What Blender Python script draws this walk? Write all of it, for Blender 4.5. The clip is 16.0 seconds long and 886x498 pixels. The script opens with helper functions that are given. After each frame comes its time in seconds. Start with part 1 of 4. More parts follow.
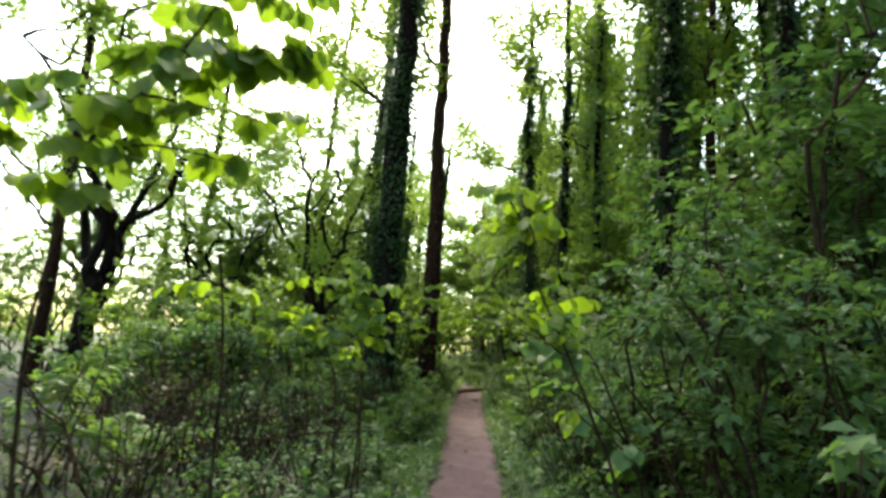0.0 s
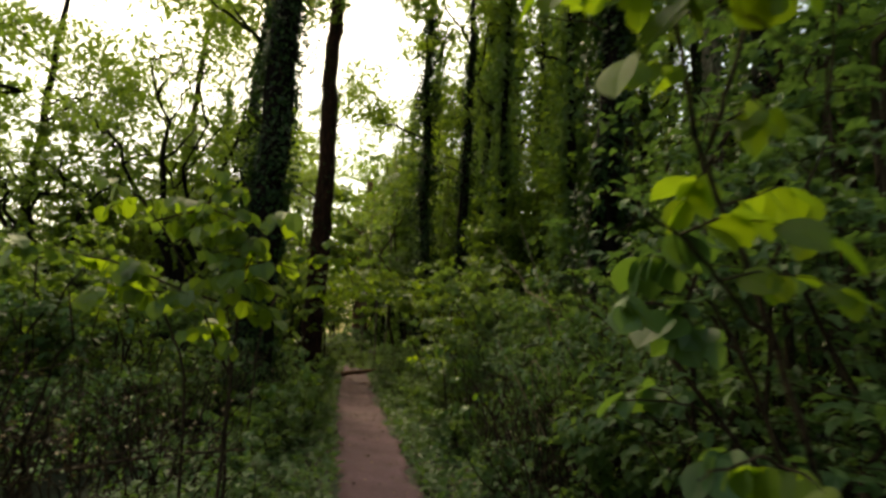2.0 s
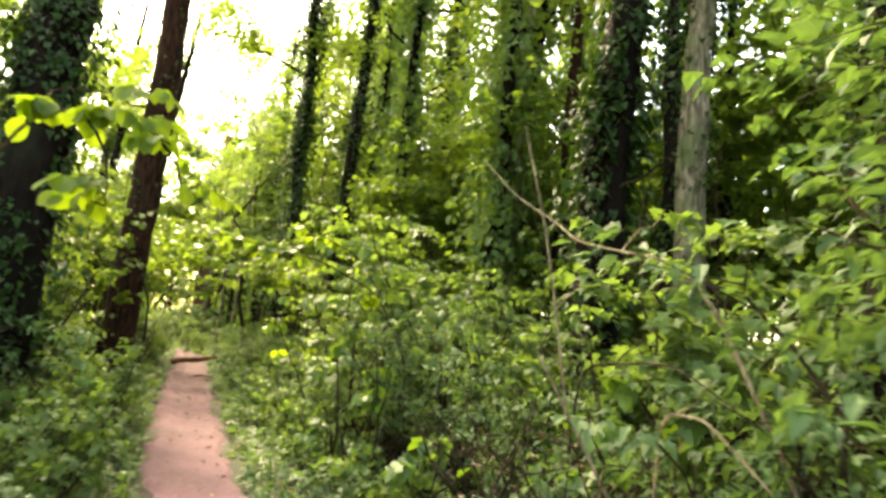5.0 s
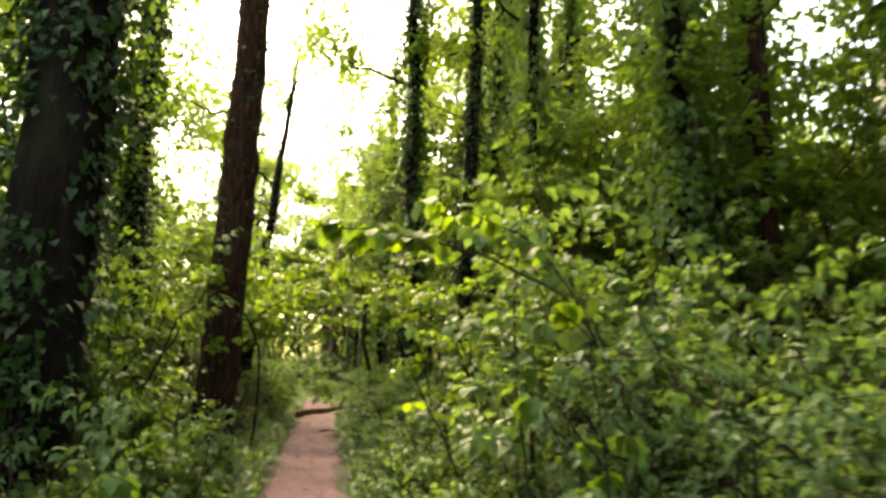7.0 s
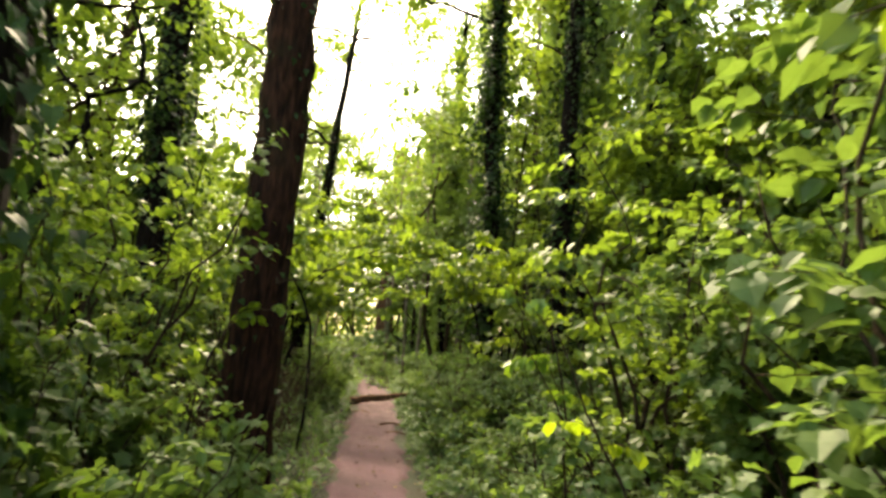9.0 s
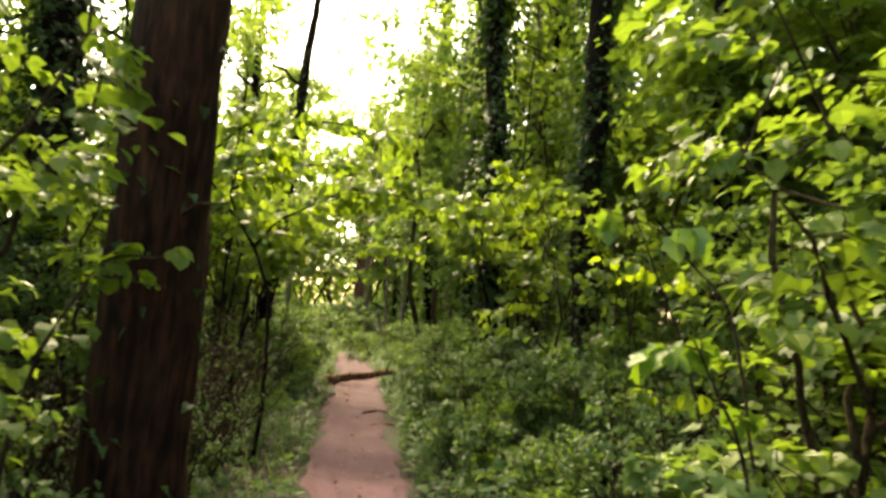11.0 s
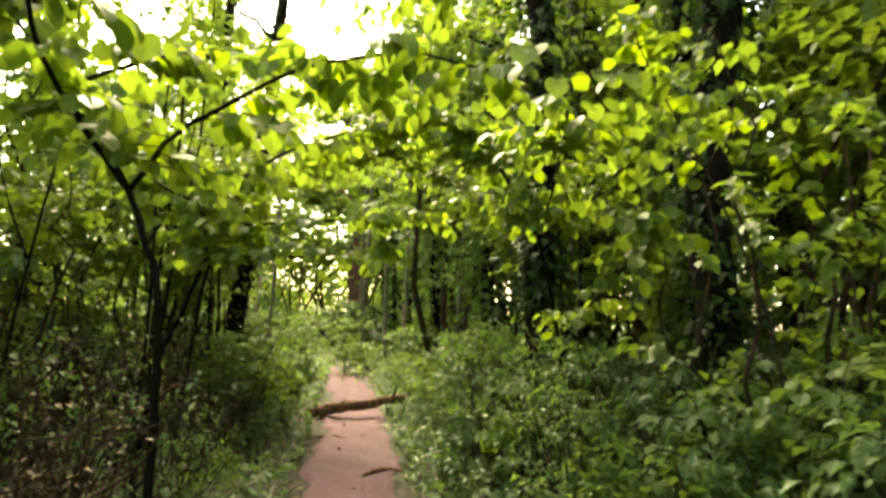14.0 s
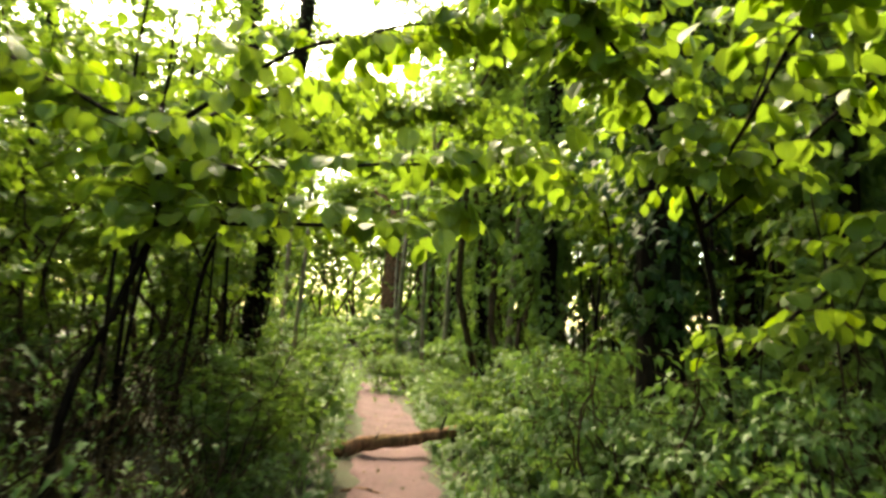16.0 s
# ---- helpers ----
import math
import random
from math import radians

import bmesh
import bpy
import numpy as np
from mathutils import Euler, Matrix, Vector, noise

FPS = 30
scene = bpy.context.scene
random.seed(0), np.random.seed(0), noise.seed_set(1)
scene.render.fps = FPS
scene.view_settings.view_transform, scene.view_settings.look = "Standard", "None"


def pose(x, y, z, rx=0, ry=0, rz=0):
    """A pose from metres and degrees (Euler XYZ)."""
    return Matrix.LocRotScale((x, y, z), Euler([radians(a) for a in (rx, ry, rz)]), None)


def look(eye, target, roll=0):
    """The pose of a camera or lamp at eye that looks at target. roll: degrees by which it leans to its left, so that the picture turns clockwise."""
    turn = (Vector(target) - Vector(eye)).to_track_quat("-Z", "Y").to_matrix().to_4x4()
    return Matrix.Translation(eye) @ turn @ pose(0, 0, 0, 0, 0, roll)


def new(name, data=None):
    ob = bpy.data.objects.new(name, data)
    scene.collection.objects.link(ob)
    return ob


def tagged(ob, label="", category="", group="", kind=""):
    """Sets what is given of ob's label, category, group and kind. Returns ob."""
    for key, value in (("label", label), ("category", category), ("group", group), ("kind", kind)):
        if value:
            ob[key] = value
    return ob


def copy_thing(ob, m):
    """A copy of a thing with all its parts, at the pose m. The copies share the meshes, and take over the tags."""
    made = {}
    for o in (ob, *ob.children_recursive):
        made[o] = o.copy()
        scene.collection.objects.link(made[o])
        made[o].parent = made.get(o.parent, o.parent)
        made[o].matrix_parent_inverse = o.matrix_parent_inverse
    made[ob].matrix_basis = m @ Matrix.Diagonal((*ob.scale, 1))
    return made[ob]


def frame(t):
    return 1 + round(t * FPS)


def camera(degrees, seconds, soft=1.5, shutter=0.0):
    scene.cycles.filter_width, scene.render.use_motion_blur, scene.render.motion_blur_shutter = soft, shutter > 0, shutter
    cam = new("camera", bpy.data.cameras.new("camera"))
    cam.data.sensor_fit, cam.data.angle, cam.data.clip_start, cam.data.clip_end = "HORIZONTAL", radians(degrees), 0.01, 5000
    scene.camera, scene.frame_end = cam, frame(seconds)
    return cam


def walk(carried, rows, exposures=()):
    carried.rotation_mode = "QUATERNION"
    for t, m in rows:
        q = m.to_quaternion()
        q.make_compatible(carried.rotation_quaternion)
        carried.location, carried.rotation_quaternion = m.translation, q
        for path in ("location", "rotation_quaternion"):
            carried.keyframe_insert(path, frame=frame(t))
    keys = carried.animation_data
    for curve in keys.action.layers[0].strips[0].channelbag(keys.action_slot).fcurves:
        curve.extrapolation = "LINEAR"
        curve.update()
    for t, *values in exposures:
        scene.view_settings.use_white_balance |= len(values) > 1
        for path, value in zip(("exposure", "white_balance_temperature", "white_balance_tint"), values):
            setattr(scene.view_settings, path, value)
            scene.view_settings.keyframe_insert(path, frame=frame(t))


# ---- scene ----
PATH = [
    (0.0, -0.000, 0.000, 1.521, 9.72, -3.52, 2.87),
    (0.5, -0.115, 0.513, 1.505, 9.54, -5.14, 0.72),
    (1.0, -0.218, 1.036, 1.495, 10.50, -2.97, -0.90),
    (1.5, -0.314, 1.577, 1.492, 9.43, -3.52, 1.71),
    (2.0, -0.382, 2.141, 1.491, 8.44, -3.15, -8.64),
    (2.5, -0.405, 2.720, 1.494, 7.85, -1.84, -6.22),
    (3.0, -0.415, 3.303, 1.498, 6.87, -4.82, -12.47),
    (3.5, -0.403, 3.898, 1.500, 7.26, -5.21, -14.98),
    (4.0, -0.373, 4.498, 1.500, 7.66, -5.61, -17.49),
    (4.5, -0.328, 5.101, 1.501, 8.06, -6.01, -20.00),
    (5.0, -0.274, 5.699, 1.503, 8.46, -6.41, -22.51),
    (5.5, -0.212, 6.288, 1.505, 8.86, -6.80, -25.02),
    (6.0, -0.149, 6.864, 1.502, 5.63, -0.27, -13.20),
    (6.5, -0.068, 7.451, 1.501, 9.20, -5.31, -13.64),
    (7.0, -0.002, 8.046, 1.498, 10.59, -2.29, -10.89),
    (7.5, 0.003, 8.635, 1.495, 10.31, -3.96, -5.31),
    (8.0, -0.032, 9.214, 1.496, 8.03, -3.24, -7.31),
    (8.5, -0.101, 9.778, 1.505, 6.98, -1.76, -0.58),
    (9.0, -0.206, 10.334, 1.496, 8.77, -4.62, -6.36),
    (9.5, -0.263, 10.885, 1.497, 8.03, -4.42, -6.88),
    (10.0, -0.282, 11.429, 1.499, 7.30, -4.22, -7.41),
    (10.5, -0.275, 11.966, 1.501, 6.57, -4.02, -7.93),
    (11.0, -0.253, 12.494, 1.504, 5.83, -3.82, -8.46),
    (11.5, -0.228, 13.010, 1.507, 5.10, -3.62, -8.99),
    (12.0, -0.210, 13.514, 1.505, 6.61, -0.95, -4.51),
    (12.5, -0.215, 14.027, 1.498, 5.84, -4.38, -4.72),
    (13.0, -0.209, 14.537, 1.496, 8.96, -1.01, -3.74),
    (13.5, -0.227, 15.027, 1.494, 7.60, -3.27, -2.03),
    (14.0, -0.215, 15.507, 1.494, 6.13, -2.40, -8.89),
    (14.5, -0.202, 15.988, 1.502, 4.66, -1.33, -7.28),
    (15.0, -0.201, 16.476, 1.506, 4.11, -3.64, -9.48),
    (15.5, -0.217, 16.965, 1.504, 4.55, -0.84, -3.72),
    (16.0, -0.281, 17.477, 1.486, 6.88, -3.77, -6.04),
]

cam = camera(72.0, 16.0, soft=3.0, shutter=0.45)
walk(cam, [(t, pose(x, y, z, 90 + p, r, yaw)) for t, x, y, z, p, r, yaw in PATH],
     exposures=[(0.0, 2.5, 7300, -12), (1.0, 1.5, 8000, -4), (2.0, 1.3, 9600, -4), (2.6, 2.25, 10200, -4), (3.2, 2.4, 10800, -4), (5.3, 3.85, 9900, 2),
                (6.2, 3.6, 9900, 2), (7.6, 3.15, 10000, 2), (9.2, 3.25, 9200, 2), (11.3, 3.4, 9900, 2), (13.5, 3.65, 10000, -2), (15.0, 3.8, 10000, -5), (16.0, 3.75, 9800, -9)])

# ---- world and sun: a bright, thinly overcast sky ----
SUN_ELEVATION, SUN_ROTATION = radians(48), radians(-16)
world = bpy.data.worlds.new("world")
scene.world = world
world.use_nodes = True
wn = world.node_tree
sky = wn.nodes.new("ShaderNodeTexSky")
sky.sky_type, sky.sun_disc = "NISHITA", False
sky.sun_elevation, sky.sun_rotation = SUN_ELEVATION, SUN_ROTATION
sky.air_density, sky.dust_density, sky.ozone_density = 1.0, 3.0, 0.6
wn.links.new(sky.outputs["Color"], wn.nodes["Background"].inputs["Color"])
wn.nodes["Background"].inputs["Strength"].default_value = 0.15
sun = new("sun", bpy.data.lights.new("sun", "SUN"))
sun.data.energy, sun.data.angle, sun.data.color = 1.3, radians(16), (1.0, 0.95, 0.86)
sd = Vector((math.sin(SUN_ROTATION) * math.cos(SUN_ELEVATION), math.cos(SUN_ROTATION) * math.cos(SUN_ELEVATION), math.sin(SUN_ELEVATION)))
sun.matrix_world = look(sd * 60, (0, 0, 0))


# ---- materials ----
def material(name):
    m = bpy.data.materials.new(name)
    m.use_nodes = True
    t = m.node_tree
    return m, t, t.nodes["Principled BSDF"]


def ramp(t, source, *stops):
    r = t.nodes.new("ShaderNodeValToRGB")
    while len(r.color_ramp.elements) < len(stops):
        r.color_ramp.elements.new(0.5)
    for e, (p, c) in zip(r.color_ramp.elements, stops):
        e.position, e.color = p, (*c, 1)
    t.links.new(source, r.inputs["Fac"])
    return r.outputs["Color"]


def noise_of(t, scale, detail=6, stretch=(1, 1, 1), kind="Object"):
    c = t.nodes.new("ShaderNodeTexCoord")
    mp = t.nodes.new("ShaderNodeMapping")
    mp.inputs["Scale"].default_value = stretch
    n = t.nodes.new("ShaderNodeTexNoise")
    n.inputs["Scale"].default_value, n.inputs["Detail"].default_value = scale, detail
    t.links.new(c.outputs[kind], mp.inputs["Vector"])
    t.links.new(mp.outputs["Vector"], n.inputs["Vector"])
    return n.outputs["Fac"]


def mix(t, a, b, fac, blend="MIX"):
    n = t.nodes.new("ShaderNodeMix")
    n.data_type, n.blend_type = "RGBA", blend
    for key, v in ((0, fac), (6, a), (7, b)):
        if isinstance(v, (int, float, tuple)):
            n.inputs[key].default_value = v
        else:
            t.links.new(v, n.inputs[key])
    return n.outputs[2]


def bump(t, bsdf, height, strength, distance):
    b = t.nodes.new("ShaderNodeBump")
    b.inputs["Strength"].default_value, b.inputs["Distance"].default_value = strength, distance
    t.links.new(height, b.inputs["Height"])
    t.links.new(b.outputs["Normal"], bsdf.inputs["Normal"])


def leaf_material(name, dark, mid, light, glow, through_it=0.45, rough=0.38, single=False, gloss=0.4):
    """A leaf: a glossy upper skin over a body that lets light through; each leaf takes its own tone."""
    m, t, b = material(name)
    if single:
        rnd = t.nodes.new("ShaderNodeObjectInfo").outputs["Random"]
    else:
        rnd = t.nodes.new("ShaderNodeNewGeometry").outputs["Random Per Island"]
    col = ramp(t, rnd, (0.0, dark), (0.55, mid), (1.0, light))
    patch = ramp(t, noise_of(t, 45, 3), (0.35, (0.72, 0.78, 0.6)), (0.7, (1.0, 1.0, 1.0)))
    col = mix(t, col, patch, 0.8, "MULTIPLY")
    t.links.new(col, b.inputs["Base Color"])
    b.inputs["Roughness"].default_value = rough
    b.inputs["Specular IOR Level"].default_value = gloss
    bump(t, b, noise_of(t, 160, 2), 0.25, 0.004)
    tr = t.nodes.new("ShaderNodeBsdfTranslucent")
    t.links.new(mix(t, col, (*glow, 1), 0.65), tr.inputs["Color"])
    ms = t.nodes.new("ShaderNodeMixShader")
    ms.inputs[0].default_value = through_it
    t.links.new(b.outputs[0], ms.inputs[1])
    t.links.new(tr.outputs[0], ms.inputs[2])
    t.links.new(ms.outputs[0], t.nodes["Material Output"].inputs["Surface"])
    return m


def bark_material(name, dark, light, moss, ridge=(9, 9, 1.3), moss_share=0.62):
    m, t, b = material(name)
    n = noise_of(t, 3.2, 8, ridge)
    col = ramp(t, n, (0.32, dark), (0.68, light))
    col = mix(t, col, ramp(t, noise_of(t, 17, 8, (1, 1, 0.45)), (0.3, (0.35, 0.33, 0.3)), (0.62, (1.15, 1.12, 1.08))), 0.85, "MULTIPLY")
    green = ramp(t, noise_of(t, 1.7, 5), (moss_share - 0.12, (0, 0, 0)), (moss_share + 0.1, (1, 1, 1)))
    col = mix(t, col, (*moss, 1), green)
    t.links.new(col, b.inputs["Base Color"])
    b.inputs["Roughness"].default_value = 0.95
    b.inputs["Specular IOR Level"].default_value = 0.1
    bump(t, b, n, 0.9, 0.03)
    return m


M_HAZEL = leaf_material("hazel_leaf", (0.056, 0.11, 0.02), (0.095, 0.155, 0.028), (0.15, 0.2, 0.036), (0.24, 0.35, 0.03), 0.55, 0.45)
M_SPRAY = leaf_material("near_leaf", (0.066, 0.122, 0.016), (0.105, 0.165, 0.022), (0.16, 0.21, 0.028), (0.32, 0.45, 0.022), 0.66, 0.45, True)
M_SHRUB = leaf_material("shrub_leaf", (0.046, 0.092, 0.027), (0.078, 0.134, 0.04), (0.118, 0.17, 0.05), (0.21, 0.32, 0.04), 0.48, 0.5, gloss=0.25)
M_BROAD = leaf_material("broad_leaf", (0.05, 0.11, 0.022), (0.08, 0.15, 0.03), (0.12, 0.19, 0.035), (0.22, 0.36, 0.02), 0.4, 0.4, True)
M_COOL = leaf_material("blue_green_leaf", (0.05, 0.1, 0.03), (0.07, 0.135, 0.045), (0.1, 0.17, 0.055), (0.2, 0.33, 0.03), 0.45, 0.4, True)
M_LOW = leaf_material("bramble_leaf", (0.036, 0.074, 0.026), (0.06, 0.112, 0.04), (0.092, 0.146, 0.052), (0.16, 0.27, 0.04), 0.4, 0.5, gloss=0.25)
# Ivy tone lowered so that the colour carries the leaves' dark silhouette.
M_IVY = leaf_material("ivy_leaf", (0.008, 0.02, 0.005), (0.016, 0.038, 0.009), (0.034, 0.064, 0.014), (0.055, 0.11, 0.01), 0.22, 0.45, gloss=0.12)
M_CROWN = leaf_material("crown_leaf", (0.056, 0.104, 0.02), (0.095, 0.15, 0.028), (0.14, 0.185, 0.034), (0.25, 0.35, 0.03), 0.55, 0.45)
M_GRASS = leaf_material("grass_blade", (0.05, 0.1, 0.025), (0.08, 0.14, 0.03), (0.14, 0.17, 0.05), (0.16, 0.28, 0.04), 0.3, 0.45)
M_DEAD = leaf_material("dead_leaf", (0.035, 0.02, 0.011), (0.09, 0.055, 0.028), (0.24, 0.16, 0.085), (0.12, 0.06, 0.025), 0.1, 0.7)
# Near-black tone paints in the trunks' backlit silhouette, darker than real bark.
M_BARK_SHADED = bark_material("shaded_bark", (0.004, 0.0026, 0.002), (0.012, 0.007, 0.0048), (0.011, 0.014, 0.006), moss_share=0.66)
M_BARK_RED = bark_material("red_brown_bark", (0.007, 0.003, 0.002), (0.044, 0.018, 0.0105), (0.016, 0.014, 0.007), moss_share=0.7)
M_BARK_PALE = bark_material("pale_bark", (0.07, 0.055, 0.04), (0.24, 0.2, 0.15), (0.08, 0.1, 0.04), (6, 6, 1), 0.58)
M_LOG = bark_material("log_bark", (0.05, 0.022, 0.014), (0.2, 0.105, 0.065), (0.09, 0.06, 0.03), (7, 7, 2), 0.7)
M_TWIG = bark_material("twig_bark", (0.016, 0.011, 0.007), (0.075, 0.05, 0.029), (0.035, 0.038, 0.017), (30, 30, 6), 0.7)
M_DRY = bark_material("dry_twig", (0.14, 0.1, 0.06), (0.34, 0.27, 0.18), (0.2, 0.16, 0.1), (30, 30, 6), 0.75)


def soil_material():
    m, t, b = material("trodden_earth")
    n1, n2 = noise_of(t, 1.4, 8), noise_of(t, 38, 6)
    col = ramp(t, n1, (0.3, (0.066, 0.028, 0.04)), (0.7, (0.124, 0.057, 0.078)))
    col = mix(t, col, ramp(t, n2, (0.3, (0.5, 0.45, 0.4)), (0.7, (1.25, 1.2, 1.15))), 0.8, "MULTIPLY")
    t.links.new(col, b.inputs["Base Color"])
    b.inputs["Roughness"].default_value = 0.95
    bump(t, b, n2, 0.7, 0.02)
    return m


def litter_material():
    m, t, b = material("leaf_litter")
    n1, n2 = noise_of(t, 0.8, 6), noise_of(t, 26, 8)
    col = ramp(t, n2, (0.3, (0.012, 0.008, 0.006)), (0.5, (0.03, 0.02, 0.011)), (0.75, (0.065, 0.044, 0.025)))
    col = mix(t, col, (0.022, 0.036, 0.012, 1), ramp(t, n1, (0.42, (0, 0, 0)), (0.6, (0.8, 0.8, 0.8))))
    t.links.new(col, b.inputs["Base Color"])
    b.inputs["Roughness"].default_value = 0.95
    bump(t, b, n2, 0.9, 0.04)
    return m


M_SOIL, M_LITTER = soil_material(), litter_material()

# ---- mesh helpers ----
RNG = np.random.default_rng(11)


def mesh_of(name, verts, faces, mat, smooth=False):
    """A mesh from an array of points and an array (or list) of faces with the same corner count."""
    me = bpy.data.meshes.new(name)
    faces = np.asarray(faces, dtype=np.int32)
    k = faces.shape[1]
    me.vertices.add(len(verts))
    me.vertices.foreach_set("co", np.asarray(verts, dtype=np.float32).ravel())
    me.loops.add(faces.size)
    me.loops.foreach_set("vertex_index", faces.ravel())
    me.polygons.add(len(faces))
    me.polygons.foreach_set("loop_start", np.arange(0, faces.size, k, dtype=np.int32))
    me.polygons.foreach_set("use_smooth", np.full(len(faces), smooth))
    me.update(calc_edges=True)
    me.validate()
    me.materials.append(mat)
    return me


def put(name, me, parent=None, label=""):
    ob = new(name, me)
    ob.parent = parent
    if label:
        tagged(ob, label)
    return ob


def fan_leaf(outline, fold=0.25, droop=0.25, centre=0.45):
    """A leaf from its right-hand outline (x out, y along, stalk at 0, tip at 1): folded on the midrib, tip bent down."""
    right = list(outline)
    pts = [(0, 0), (0, centre), (0, 1)] + right + [(-x, y) for x, y in right]
    v = np.array([(x, y, abs(x) * fold - droop * y * y) for x, y in pts])
    n, f = len(right), []
    for side in (3, 3 + n):
        order = [0, *range(side, side + n), 2]
        f += [(1, p, q) if side == 3 else (1, q, p) for p, q in zip(order, order[1:])]
    return v, np.array(f)


LEAF_ROUND = fan_leaf([(0.34, 0.15), (0.42, 0.55)])
LEAF_FINE = fan_leaf([(0.2, 0.0), (0.36, 0.14), (0.45, 0.35), (0.46, 0.55), (0.36, 0.75), (0.16, 0.9)], 0.16, 0.2)
LEAF_LOBED = fan_leaf([(0.5, 0.05), (0.27, 0.28), (0.62, 0.5), (0.24, 0.62)], 0.15, 0.3, 0.35)
LEAF_PALMATE = fan_leaf([(0.22, -0.02), (0.45, 0.06), (0.36, 0.2), (0.42, 0.3), (0.56, 0.46), (0.42, 0.56), (0.29, 0.6), (0.24, 0.8)], 0.15, 0.3, 0.35)
LEAF_NARROW = fan_leaf([(0.25, 0.4)], 0.35, 0.35)
LEAF_IVY = (np.array([(0, 0, 0), (0.42, -0.02, -0.05), (0.3, 0.5, 0.06), (0, 1, -0.12), (-0.3, 0.5, 0.06), (-0.42, -0.02, -0.05)]),
            np.array([(0, 1, 2), (0, 2, 3), (0, 3, 4), (0, 4, 5)]))
LEAF_IVY_FINE = fan_leaf([(0.24, -0.1), (0.44, 0.02), (0.34, 0.2), (0.4, 0.36), (0.22, 0.5), (0.13, 0.76)], 0.12, 0.15, 0.3)
LEAF_SIMPLE = (np.array([(0, 0, 0), (0.4, 0.45, 0.08), (0, 1, -0.15), (-0.4, 0.45, 0.08)]), np.array([(0, 1, 2), (0, 2, 3)]))
BLADE = (np.array([(-0.02, 0, 0), (0.02, 0, 0), (0.016, 0.5, 0), (-0.016, 0.5, 0), (0.0, 0.95, -0.22)]), np.array([(0, 1, 2), (0, 2, 3), (3, 2, 4)]))


def leaf_cloud(template, at, heading, tip, roll, size):
    """Many leaves as arrays: at (n,3); heading about z, tip below level, roll: radians; size: metres."""
    v, f = template
    n, k = len(at), len(v)
    ch, sh, ct, st, cr, sr = np.cos(heading), np.sin(heading), np.cos(tip), np.sin(tip), np.cos(roll), np.sin(roll)
    x = v[None, :, 0] * cr[:, None] - v[None, :, 2] * sr[:, None]
    z = v[None, :, 0] * sr[:, None] + v[None, :, 2] * cr[:, None]
    y = np.broadcast_to(v[None, :, 1], x.shape)
    y2 = y * ct[:, None] + z * st[:, None]
    z2 = -y * st[:, None] + z * ct[:, None]
    out = np.stack([x * ch[:, None] + y2 * sh[:, None], -x * sh[:, None] + y2 * ch[:, None], z2], -1) * size[:, None, None] + at[:, None, :]
    return out.reshape(-1, 3), (f[None] + (np.arange(n) * k)[:, None, None]).reshape(-1, f.shape[1])


def tube(line, radii, sides=7, rough=0.0, rng=RNG):
    """A tapered tube along a line, with an uneven skin."""
    line, radii = np.asarray(line, float), np.asarray(radii, float)
    n = len(line)
    way = np.gradient(line, axis=0)
    way /= np.linalg.norm(way, axis=1)[:, None] + 1e-9
    ref = np.where(np.abs(way[:, 2:3]) > 0.9, np.array([[1.0, 0, 0]]), np.array([[0, 0, 1.0]]))
    a = np.cross(way, ref)
    a /= np.linalg.norm(a, axis=1)[:, None] + 1e-9
    b = np.cross(way, a)
    ang = np.linspace(0, 2 * np.pi, sides, endpoint=False)
    r = radii[:, None] * (1 + rough * rng.standard_normal((n, sides)))
    v = line[:, None] + r[..., None] * (np.cos(ang)[None, :, None] * a[:, None] + np.sin(ang)[None, :, None] * b[:, None])
    i, j = np.meshgrid(np.arange(n - 1), np.arange(sides), indexing="ij")
    j2 = (j + 1) % sides
    f = np.stack([i * sides + j, i * sides + j2, (i + 1) * sides + j2, (i + 1) * sides + j], -1).reshape(-1, 4)
    return v.reshape(-1, 3), f


def merge(pieces):
    vs, fs, o = [], [], 0
    for v, f in pieces:
        vs.append(v)
        fs.append(np.asarray(f) + o)
        o += len(v)
    return np.concatenate(vs), np.concatenate(fs)


def bend(start, end, n, wobble, rng, sag=0.0):
    """A line from start to end that wanders a little."""
    s = np.linspace(0, 1, n)[:, None]
    start, end = np.asarray(start, float), np.asarray(end, float)
    off = np.cumsum(rng.standard_normal((n, 3)), axis=0) * wobble
    off -= off[0] * (1 - s) + off[-1] * s
    p = start + (end - start) * s + off
    p[:, 2] += sag * 4 * (s * (1 - s))[:, 0]
    return p


# ---- ground and path ----
def rise(x, y):
    """Height of the ground: level on the path, uneven beside it."""
    d = np.clip((np.abs(x) - 0.4) / 1.2, 0, 1)
    bumpy = 0.05 * np.sin(x * 1.7 + y * 0.6) + 0.05 * np.sin(y * 1.3 - x * 0.8) + 0.04 * np.sin(x * 3.1 + 2) * np.sin(y * 2.7)
    return d * (bumpy + 0.06)


